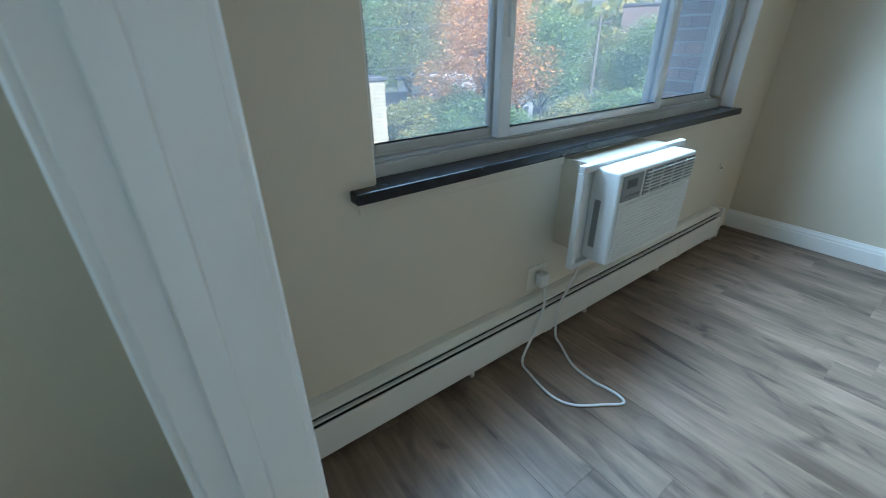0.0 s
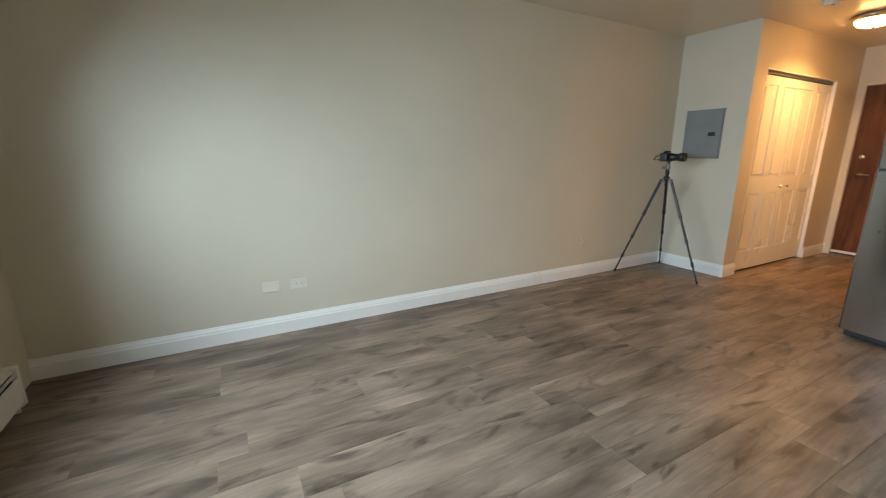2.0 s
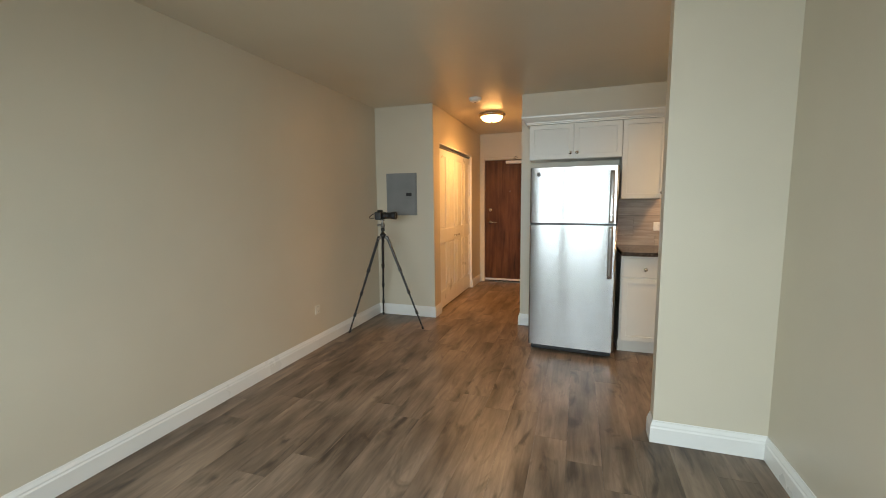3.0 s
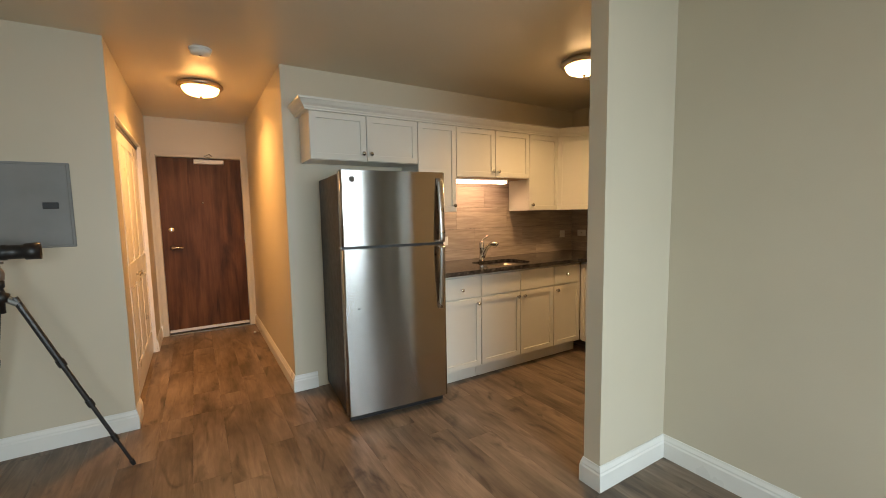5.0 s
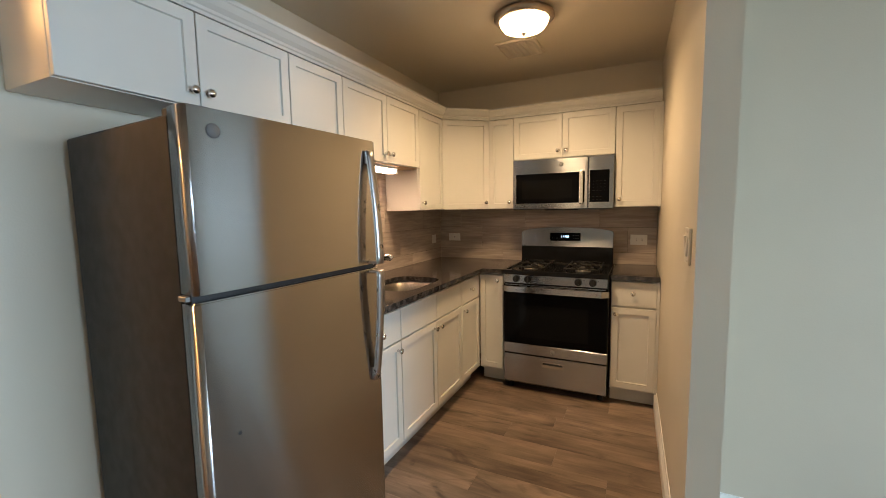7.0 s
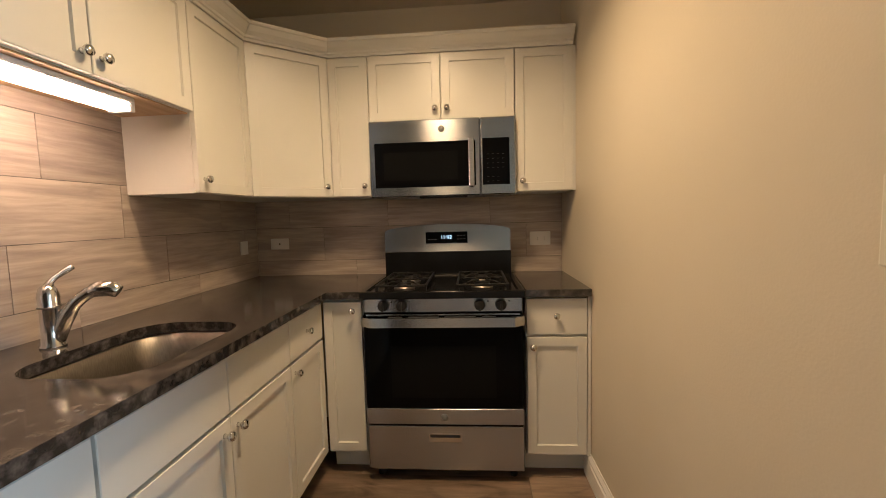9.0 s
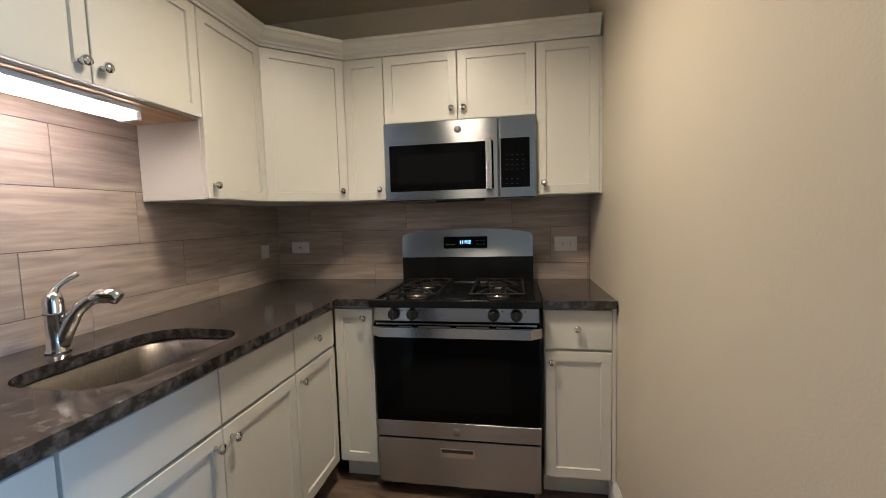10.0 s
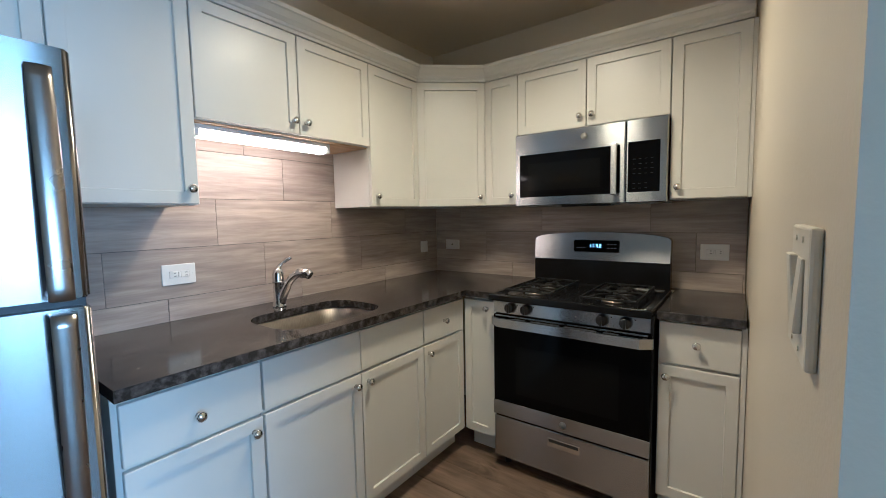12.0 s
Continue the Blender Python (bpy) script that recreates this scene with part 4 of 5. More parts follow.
fc = thing("faucet", pose(-1.372, -0.130, 0.914), "chrome single-lever pull-out kitchen faucet", "faucet")
part("body", lathe(bmesh.new(), [(0.0, 0), (0.030, 0), (0.030, 0.006), (0.026, 0.010), (0.0235, 0.05), (0.0235, 0.112), (0.0255, 0.116), (0.0255, 0.120), (0.0245, 0.124), (0.025, 0.150), (0.020, 0.170), (0.010, 0.180), (0.0, 0.182)], seg=24), CHROME, fc)
part("collar", lathe(bmesh.new(), [(0.0245, 0.1135), (0.0268, 0.1145), (0.0268, 0.1175), (0.0245, 0.1185)], seg=24), SINK, fc)
bm = bmesh.new()
tube(bm, smooth_path([(0.004, -0.008, 0.020), (0.012, -0.030, 0.075), (0.022, -0.058, 0.122), (0.033, -0.088, 0.148), (0.040, -0.105, 0.154)], 5), 0.018, seg=16, ends=[0.020] * 8 + [0.0175] * 13)
part("spout", bm, CHROME, fc)
bm = bmesh.new()
tube(bm, smooth_path([(0.034, -0.092, 0.152), (0.042, -0.112, 0.158), (0.052, -0.140, 0.157), (0.060, -0.158, 0.146)], 4), 0.021, seg=16, ends=[0.016, 0.018, 0.020, 0.0215, 0.0225, 0.023, 0.023, 0.023, 0.0225, 0.022, 0.021, 0.020, 0.018])
part("spray_head", bm, CHROME, fc)
bm = bmesh.new()
tube(bm, smooth_path([(0.0, 0.0, 0.160), (0.006, -0.004, 0.186), (0.022, -0.016, 0.205), (0.046, -0.036, 0.226)], 4), 0.009, seg=10, ends=[0.020, 0.018, 0.015, 0.012, 0.009, 0.008, 0.008, 0.0075, 0.008, 0.0085, 0.009, 0.009, 0.008])
part("lever", bm, CHROME, fc)

# ---- fridge ----
fr = thing("refrigerator", pose(-2.8384, -0.0311, 0.0, 0, 0, -4.5), "stainless top-freezer refrigerator with dark grey sides", "refrigerator")
FW, FD = 0.720, 0.63
part("cabinet", boxes((0.004, FW - 0.004, -FD, 0, 0.05, 1.625), bevel=0.006), FRSIDE, fr, "dark grey textured sides")


def fridge_door(name, z0, z1):
    bm = bmesh.new()
    near = [0.0, 0.0015, 0.0035, 0.006, 0.009, 0.013, 0.018, 0.025]
    across = near + [0.04 + k * (FW - 0.08) / 36 for k in range(37)] + [FW - e for e in reversed(near)]
    outline = [(0.0, -FD - 0.008), (0.0, -FD - 0.054)]
    for x in across:
        u, e = x / FW, min(x, FW - x)
        edge = 0.013 * (1 - math.sqrt(max(0.0, 1 - (1 - min(1.0, e / 0.013)) ** 2)))
        outline.append((0.0005 + u * (FW - 0.001), -FD - 0.070 - 0.005 * math.sin(math.pi * u) + edge))
    outline += [(FW, -FD - 0.054), (FW, -FD - 0.008)]
    prism(bm, outline, z0, z1)
    bmesh.ops.bevel(bm, geom=[e for e in bm.edges if abs(e.verts[0].co.z - e.verts[1].co.z) < 1e-5], offset=0.004, segments=2, affect="EDGES")
    for f in bm.faces:
        f.smooth = abs(f.normal.z) < 0.1 and abs(f.normal.x) > 0.05
    d = part(name, bm, FRSTEEL, fr, "brushed stainless door")
    part("gasket", boxes((0.012, FW - 0.012, -FD - 0.0085, -FD + 0.001, z0 + 0.006, z1 - 0.006)), BLACK, d)
    return d


def fridge_handle(d, z_out, z_seam):
    """A wide bowed bar: fixed to the door at its outer end, farthest off it at the seam."""
    x, y, n = FW - 0.048, -FD - 0.068, 18
    bm = bmesh.new()
    across = [(-0.019, 0.0035), (-0.017, 0.0), (-0.009, -0.0025), (0.0, -0.0035), (0.009, -0.0025), (0.017, 0.0), (0.019, 0.0035), (0.017, 0.011), (-0.017, 0.011)]
    rings = []
    for k in range(n + 1):
        u = k / n
        off = 0.016 + 0.037 * math.sin(math.pi / 2 * u) ** 0.9
        rings.append([bm.verts.new((x + p, y - off + q, z_out + (z_seam - z_out) * u)) for p, q in across])
    for a, b in zip(rings, rings[1:]):
        for k in range(len(a)):
            bm.faces.new((a[k], a[(k + 1) % len(a)], b[(k + 1) % len(a)], b[k])).smooth = 1 <= k < 5
    bm.faces.new(rings[0])
    bm.faces.new(rings[-1])
    w = 1 if z_seam > z_out else -1
    lo_, hi_ = sorted((z_out, z_out + w * 0.05))
    box(bm, x - 0.0165, x + 0.0165, y - 0.010, y + 0.006, lo_ + 0.001, hi_, bevel=0.003)
    lo_, hi_ = sorted((z_seam, z_seam - w * 0.010))
    box(bm, x - 0.016, x + 0.016, y - 0.045, y + 0.006, lo_ + 0.0008, hi_ - 0.0008, bevel=0.002)
    bmesh.ops.recalc_face_normals(bm, faces=bm.faces)
    part("handle", bm, BARSTEEL, d, "wide bowed metal bar handle")


fz = fridge_door("freezer_door", 1.166, 1.642)
fg = fridge_door("fridge_door", 0.060, 1.148)
fridge_handle(fz, 1.600, 1.170)
fridge_handle(fg, 0.702, 1.144)
part("badge", lathe(bmesh.new(), [(0.0, 0), (0.019, 0), (0.018, 0.003), (0.0, 0.0035)], Matrix.Translation((0.075, -FD - 0.0716, 1.585)) @ Matrix.Rotation(radians(90), 4, "X"), 24), BADGE, fz, "small round grey badge")
# black strip added between the doors as the shade in their gap
part("gap_strip", boxes((0.006, FW - 0.006, -FD - 0.045, -FD, 1.1485, 1.1655)), BLACK, fr)
part("mark", lathe(bmesh.new(), [(0.0, 0), (0.006, 0), (0.005, 0.001), (0.0, 0.0012)], Matrix.Translation((0.092, -FD - 0.0725, 0.765)) @ Matrix.Rotation(radians(90), 4, "X"), 10), BLACK, fg, "small dark spot")
part("top_hinge_cover", boxes((0.02, 0.09, -FD - 0.05, -FD + 0.06, 1.625, 1.648), bevel=0.004), BLACK, fr)
part("mid_hinge", boxes((-0.006, 0.03, -FD - 0.035, -FD, 1.150, 1.164), bevel=0.002), GREYMETAL, fr)
part("grille", boxes((0.02, FW - 0.02, -FD - 0.03, -FD, 0.012, 0.055), bevel=0.004), BLACK, fr)
for x in (0.06, FW - 0.06):
    for y in (-FD + 0.03, -0.06):
        part("roller_foot", cyl(bmesh.new(), (x - 0.015, y, 0.025), (x + 0.015, y, 0.025), 0.025, seg=16), BLACK, fr)

# ---- range ----
RW = 0.745
rg = thing("gas_range", pose(-0.012, -0.808, 0, 0, 0, -90), "stainless gas range with black cooktop", "range")
part("body", boxes((0.003, RW - 0.003, -0.565, -0.005, 0.045, 0.895), bevel=0.003), BLACK, rg)
bm = bmesh.new()
box(bm, 0.0, RW, -0.635, -0.09, 0.888, 0.922, bevel=0.006, seg=2)
f = max(bm.faces, key=lambda q: (q.normal.z > 0.99, q.calc_area()))
bmesh.ops.inset_region(bm, faces=[f], thickness=0.028, depth=0)
bmesh.ops.inset_region(bm, faces=[f], thickness=0.010, depth=-0.010)
part("cooktop", bm, ENAMEL, rg, "black enamel cooktop")


def grate(cx, parent):
    g = part("grate", boxes((cx - 0.115, cx + 0.115, -0.585, -0.575, 0.935, 0.945), (cx - 0.115, cx + 0.115, -0.165, -0.155, 0.935, 0.945),
                            (cx - 0.120, cx - 0.110, -0.585, -0.155, 0.935, 0.945), (cx + 0.110, cx + 0.120, -0.585, -0.155, 0.935, 0.945),
                            (cx - 0.11, cx + 0.11, -0.376, -0.366, 0.935, 0.945), bevel=0.002), IRON, parent, "cast iron pan grate")
    for fx in (-0.113, 0.113):
        for fy in (-0.575, -0.37, -0.165):
            part("grate_foot", boxes((cx + fx - 0.006, cx + fx + 0.006, fy - 0.006, fy + 0.006, 0.911, 0.937)), IRON, g)
    for cy in (-0.475, -0.262):
        for k in range(4):
            a = radians(45 + 90 * k)
            bm = bmesh.new()
            tube(bm, [(cx + 0.125 * math.cos(a), cy + 0.115 * math.sin(a), 0.938), (cx + 0.07 * math.cos(a), cy + 0.07 * math.sin(a), 0.950), (cx + 0.025 * math.cos(a), cy + 0.025 * math.sin(a), 0.948)], 0.005, seg=6)
            part("finger", bm, IRON, g)
        bn = part("burner", lathe(bmesh.new(), [(0.0, 0), (0.052, 0), (0.050, 0.008), (0.036, 0.010), (0.036, 0.016), (0.0, 0.016)], Matrix.Translation((cx, cy, 0.912)), 20), SINK, parent, "pale metal burner base")
        part("burner_cap", lathe(bmesh.new(), [(0.0, 0), (0.034, 0), (0.034, 0.006), (0.028, 0.009), (0.0, 0.0095)], Matrix.Translation((cx, cy, 0.9282)), 20), IRON, bn)


grate(0.185, rg)
grate(RW - 0.185, rg)
bm = bmesh.new()
prism(bm, [(-0.595, 0.822), (-0.595, 0.886), (-0.575, 0.886), (-0.575, 0.822)], 0.012, RW - 0.012)
bmesh.ops.transform(bm, verts=bm.verts, matrix=Matrix(((0, 0, 1, 0), (1, 0, 0, 0), (0, 1, 0, 0), (0, 0, 0, 1))))
cp = part("control_panel", bm, STEEL, rg, "brushed stainless control strip")
for x in (0.105, 0.190, 0.545, 0.640):
    kb = part("knob", lathe(bmesh.new(), [(0.0, 0), (0.027, 0), (0.025, 0.006), (0.0235, 0.022), (0.021, 0.026), (0.0, 0.027)], Matrix.Translation((x, -0.5955, 0.853)) @ Matrix.Rotation(radians(90), 4, "X"), 24), BLACK, cp, "black burner knob")
    part("grip", boxes((x - 0.005, x + 0.005, -0.632, -0.622, 0.831, 0.875), bevel=0.002), BLACK, kb)
    part("mark", boxes((x + 0.034, x + 0.040, -0.596, -0.595, 0.866, 0.871)), SLOT, cp)
od = part("oven_door", boxes((0.006, RW - 0.006, -0.592, -0.570, 0.285, 0.812), bevel=0.004), DARKGLASS, rg, "black glass oven door")
part("window", boxes((0.13, RW - 0.13, -0.5932, -0.5922, 0.415, 0.66)), SMOKEGLASS, od)
part("lower_rail", boxes((0.006, RW - 0.006, -0.596, -0.5925, 0.288, 0.362), bevel=0.001), STEEL, od, "brushed stainless lower rail")
part("badge", lathe(bmesh.new(), [(0.0, 0), (0.016, 0), (0.015, 0.002), (0.0, 0.0025)], Matrix.Translation((RW / 2, -0.5962, 0.325)) @ Matrix.Rotation(radians(90), 4, "X"), 20), GREYMETAL, od)
bm = bmesh.new()
n = 16
pr = []
for k in range(n + 1):
    u = k / n
    pr.append((0.0 + u * RW, -0.600 - 0.034 * min(1, math.sin(math.pi * u) * 6) ** 0.6))
prism(bm, pr + [(x, y + 0.018) for x, y in pr[::-1]], 0.758, 0.800)
part("handle", bm, STEEL, od, "wide flat stainless handle")
part("vent_strip", boxes((0.02, RW - 0.02, -0.594, -0.5925, 0.803, 0.811)), STEEL, od)
for x0, x1 in ((0.13, 0.19), (0.22, 0.36), (0.385, 0.525), (0.555, 0.615)):
    part("vent_slot", boxes((x0, x1, -0.6305, -0.6295 + 0.02, 0.8002, 0.8035)), SLOT, od)
dr = part("drawer", boxes((0.008, RW - 0.008, -0.590, -0.568, 0.060, 0.276), bevel=0.003), STEEL, rg, "stainless storage drawer")
part("pull_recess", boxes((0.295, 0.450, -0.5915, -0.5895, 0.198, 0.240), bevel=0.0008), CHROME, dr)
part("pull_shadow", boxes((0.302, 0.443, -0.5925, -0.5916, 0.222, 0.236)), SLOT, dr)
for x in (0.05, RW - 0.05):
    for y in (-0.52, -0.06):
        part("foot", cyl(bmesh.new(), (x, y, 0.0), (x, y, 0.05), 0.018, seg=10), BLACK, rg)
bm = bmesh.new()
prof = [(0.012, 1.052), (RW - 0.012, 1.052), (RW - 0.010, 1.164)]
prof += [(RW / 2 + (RW / 2 - 0.012) * math.cos(radians(a)), 1.170 + 0.038 * math.sin(radians(a))) for a in range(10, 171, 10)] + [(0.010, 1.164)]
lo = [bm.verts.new((x, -0.085 + 0.12 * (z - 1.052), z)) for x, z in prof]
hi = [bm.verts.new((x, -0.012, z)) for x, z in prof]
bm.faces.new(lo)
bm.faces.new(hi[::-1])
for k in range(len(prof)):
    q = (k + 1) % len(prof)
    bm.faces.new((lo[k], hi[k], hi[q], lo[q])).smooth = True
bmesh.ops.recalc_face_normals(bm, faces=bm.faces)
bg = part("backguard", bm, STEEL, rg, "curved stainless backguard")
part("backguard_base", boxes((0.010, RW - 0.010, -0.082, -0.012, 0.905, 1.052), bevel=0.003), ENAMEL, rg)
cpn = part("clock_panel", boxes((0.250, 0.490, -0.0885, -0.0715, 1.100, 1.164), bevel=0.001), DARKGLASS, bg)
# digits 11:42 as seven-segment bars


def seven(parent, s, x, z, h, y, t):
    w = h * 0.5
    seg = {"a": (0, w, h - t, h), "g": (0, w, h / 2 - t / 2, h / 2 + t / 2), "d": (0, w, 0, t), "b": (w - t, w, h / 2, h), "c": (w - t, w, 0, h / 2), "f": (0, t, h / 2, h), "e": (0, t, 0, h / 2)}
    for q in s:
        x0, x1, z0, z1 = seg[q]
        part("digit_bar", boxes((x + x0, x + x1, y - 0.0006, y, z + z0, z + z1)), CLOCK, parent)


for s_, x_ in (("bc", 0.335), ("bc", 0.348), ("bcfg", 0.372), ("abged", 0.389)):
    seven(cpn, s_, x_, 1.124, 0.020, -0.0886, 0.003)
part("digit_bar", boxes((0.365, 0.368, -0.0892, -0.0886, 1.128, 1.131), (0.365, 0.368, -0.0892, -0.0886, 1.137, 1.140)), CLOCK, cpn)
for k in range(3):
    part("key_mark", boxes((0.266 + k * 0.018, 0.276 + k * 0.018, -0.0892, -0.0886, 1.120, 1.123)), PANELGREY, cpn)
    part("key_mark", boxes((0.432 + k * 0.018, 0.442 + k * 0.018, -0.0892, -0.0886, 1.120, 1.123)), PANELGREY, cpn)
    part("key_mark", boxes((0.432 + k * 0.018, 0.442 + k * 0.018, -0.0892, -0.0886, 1.141, 1.144)), PANELGREY, cpn)

# ---- microwave ----
mw = thing("microwave", pose(-0.001, -0.806, 1.358, 0, 0, -90), "stainless over-the-range microwave with black window", "microwave")
MWW, MWH = 0.746, 0.386
part("body", boxes((0.004, MWW - 0.004, -0.295, 0, 0.012, MWH), bevel=0.003), BLACK, mw)
md = part("door", boxes((0.0, 0.568, -0.328, -0.297, 0.0, MWH), bevel=0.005), STEEL, mw, "brushed stainless door")
part("window", boxes((0.028, 0.545, -0.3305, -0.3275, 0.048, 0.275), bevel=0.001), DARKGLASS, md)
part("screen", boxes((0.075, 0.455, -0.3318, -0.3306, 0.082, 0.225)), SMOKEGLASS, md)
bm = bmesh.new()
box(bm, 0.508, 0.538, -0.362, -0.346, 0.040, 0.285, bevel=0.006, seg=2)
box(bm, 0.515, 0.532, -0.350, -0.329, 0.05, 0.068)
box(bm, 0.515, 0.532, -0.350, -0.329, 0.255, 0.273)
part("handle", bm, STEEL, md, "flat stainless bar handle")
part("badge", lathe(bmesh.new(), [(0.0, 0), (0.017, 0), (0.016, 0.002), (0.0, 0.0025)], Matrix.Translation((0.375, -0.3282, 0.337)) @ Matrix.Rotation(radians(90), 4, "X"), 20), GREYMETAL, md)
mc = part("control_side", boxes((0.571, MWW, -0.328, -0.297, 0.0, MWH), bevel=0.005), STEEL, mw)
pad = part("keypad", boxes((0.580, 0.715, -0.3305, -0.3275, 0.050, 0.282), bevel=0.001), DARKGLASS, mc)
for r in range(8):
    for c in range(4):
        if r in (2, 7) or (r < 2 and c == 3):
            continue
        x, z = 0.602 + c * 0.025, 0.066 + r * 0.0225
        part("key_mark", boxes((x, x + 0.011, -0.3311, -0.3305, z, z + 0.0025)), FRSIDE, pad)
part("underside", boxes((0.02, MWW - 0.02, -0.29, -0.02, 0.0, 0.011)), GREYMETAL, mw)
part("vent_lip", boxes((0.25, 0.50, -0.30, -0.24, -0.008, 0.0), bevel=0.002), BLACK, mw)

# ---- outside ----
GZ = -8.0


def leaf_mat(name, c1, c2, c3):
    m = bpy.data.materials.new(name)
    m.use_nodes = True
    n, l = m.node_tree.nodes, m.node_tree.links
    b = n["Principled BSDF"]
    b.inputs["Roughness"].default_value = 0.6
    g = n.new("ShaderNodeNewGeometry")
    r = n.new("ShaderNodeValToRGB")
    r.color_ramp.elements[0].color, r.color_ramp.elements[1].color = (*c1, 1), (*c3, 1)
    e = r.color_ramp.elements.new(0.55)
    e.color = (*c2, 1)
    l.new(g.outputs["Random Per Island"], r.inputs[0])
    l.new(r.outputs[0], b.inputs["Base Color"])
    thin = n.new("ShaderNodeBsdfTranslucent")
    l.new(r.outputs[0], thin.inputs[0])
    mix = n.new("ShaderNodeMixShader")
    mix.inputs[0].default_value = 0.45
    l.new(b.outputs[0], mix.inputs[1])
    l.new(thin.outputs[0], mix.inputs[2])
    l.new(mix.outputs[0], n["Material Output"].inputs[0])
    return m


GREEN = leaf_mat("green_leaves", (0.10, 0.18, 0.07), (0.16, 0.25, 0.08), (0.30, 0.33, 0.10))
YELLOW = leaf_mat("yellowing_leaves", (0.16, 0.21, 0.07), (0.25, 0.26, 0.08), (0.40, 0.31, 0.09))
ORANGE = leaf_mat("orange_leaves", (0.36, 0.20, 0.06), (0.52, 0.24, 0.07), (0.60, 0.32, 0.10))
BARK = mat("bark", (0.10, 0.08, 0.065), (0.06, 0.05, 0.04), rough=0.9, scale=6, stretch=(3, 3, 0.6), bump=0.5, bscale=12)
ASPHALT = mat("asphalt", (0.06, 0.06, 0.062), (0.045, 0.045, 0.047), rough=0.85, scale=0.6, bump=0.2)
GRASS = mat("ground_cover", (0.09, 0.10, 0.05), (0.06, 0.065, 0.04), rough=0.95, scale=0.15, detail=8)
SIDING = mat("yellow_siding", (0.30, 0.27, 0.195), (0.27, 0.245, 0.178), rough=0.55, scale=1.5, vary=0.04)
BRICK = mat("brick", (0.30, 0.17, 0.115), (0.20, 0.115, 0.085), rough=0.85, scale=22, bump=0.4, bscale=60, vary=0.35)
MORTAR = mat("mortar", (0.36, 0.34, 0.31), rough=0.95, scale=30, bump=0.3)
GREYBLD = mat("grey_render", (0.36, 0.37, 0.40), (0.30, 0.31, 0.34), rough=0.8, scale=0.4)
DARKBLD = mat("dark_brick_facade", (0.17, 0.125, 0.11), (0.12, 0.09, 0.08), rough=0.85, scale=1.2, stretch=(1, 1, 4))
TOWER = mat("tower_concrete", (0.17, 0.185, 0.22), (0.14, 0.155, 0.185), rough=0.8, scale=0.4)
ROOF = mat("pale_roofing", (0.50, 0.50, 0.50), (0.40, 0.40, 0.40), rough=0.8, scale=0.5)
DARKROOF = mat("dark_roofing", (0.07, 0.07, 0.08), (0.05, 0.05, 0.06), rough=0.8, scale=2)
FARGLASS = mat("far_window_glass", (0.05, 0.06, 0.075), (0.035, 0.04, 0.05), rough=0.12, scale=2)
POLE = mat("weathered_pole", (0.17, 0.145, 0.12), (0.11, 0.095, 0.08), rough=0.9, scale=3, stretch=(4, 4, 0.5))

solid("ground", boxes((-1500, 1500, -1500, 1500, GZ - 0.5, GZ)), GRASS, "grassy neighbourhood ground", "ground")
solid("road", boxes((-160, 60, -23.5, -16.5, GZ - 0.02, GZ + 0.012)), ASPHALT, "grey asphalt street below the window", "road")
solid("pavement", boxes((-160, 60, -16.5, -14.4, GZ - 0.02, GZ + 0.14), bevel=0.02), ROOF, "pale concrete pavement along the street", "pavement")

# brick wing beside the window
wing = solid("wall_brick_wing", boxes((-4.72, -4.335, -5.99, -5.735, 0.2, 2.7)), MORTAR, "brown brick wing wall outside the window", "wall")
bm = bmesh.new()
box(bm, 0, 0.012, 0, 0.196, 0, 0.062, bevel=0.003)
brick_me = mesh_of("brick", bm, BRICK)
half = bmesh.new()
box(half, 0, 0.012, 0, 0.095, 0, 0.062, bevel=0.003)
half_me = mesh_of("brick", half, BRICK)
for r in range(28):
    for y, me_ in (((-5.985, brick_me),) if r % 2 else ((-5.985, half_me), (-5.885, half_me))):
        ob = new("brick", me_)
        ob.location = (-4.338, y, 0.42 + r * 0.0735)
        ob.parent = wing


def building(name, m, w, d, h, wall, roof, label, cols=0, rows=0, ww=0.9, wh=1.5, parapet=0.3, first=1.2, skip=()):
    """A block facing +y; origin at the front left bottom, width to +x."""
    ob = thing(name, m, label, "building")
    part("wall", boxes((0, w, -d, 0, 0, h)), wall, ob)
    part("roof", boxes((-0.12, w + 0.12, -d - 0.12, 0.12, h, h + parapet), bevel=0.03), roof, ob)
    for r in range(rows):
        for c in range(cols):
            if (r, c) in skip:
                continue
            x = w * (c + 0.5) / cols
            z = first + r * (h - first) / rows
            wd = part("window", boxes((x - ww / 2 - 0.08, x + ww / 2 + 0.08, -0.02, 0.05, z - 0.08, z + wh + 0.08), bevel=0.01), VINYL, ob)
            part("pane", boxes((x - ww / 2, x + ww / 2, 0.052, 0.058, z, z + wh)), FARGLASS, wd)
            part("sill", boxes((x - ww / 2 - 0.12, x + ww / 2 + 0.12, 0.05, 0.12, z - 0.14, z - 0.07)), ROOF, wd)
    return ob


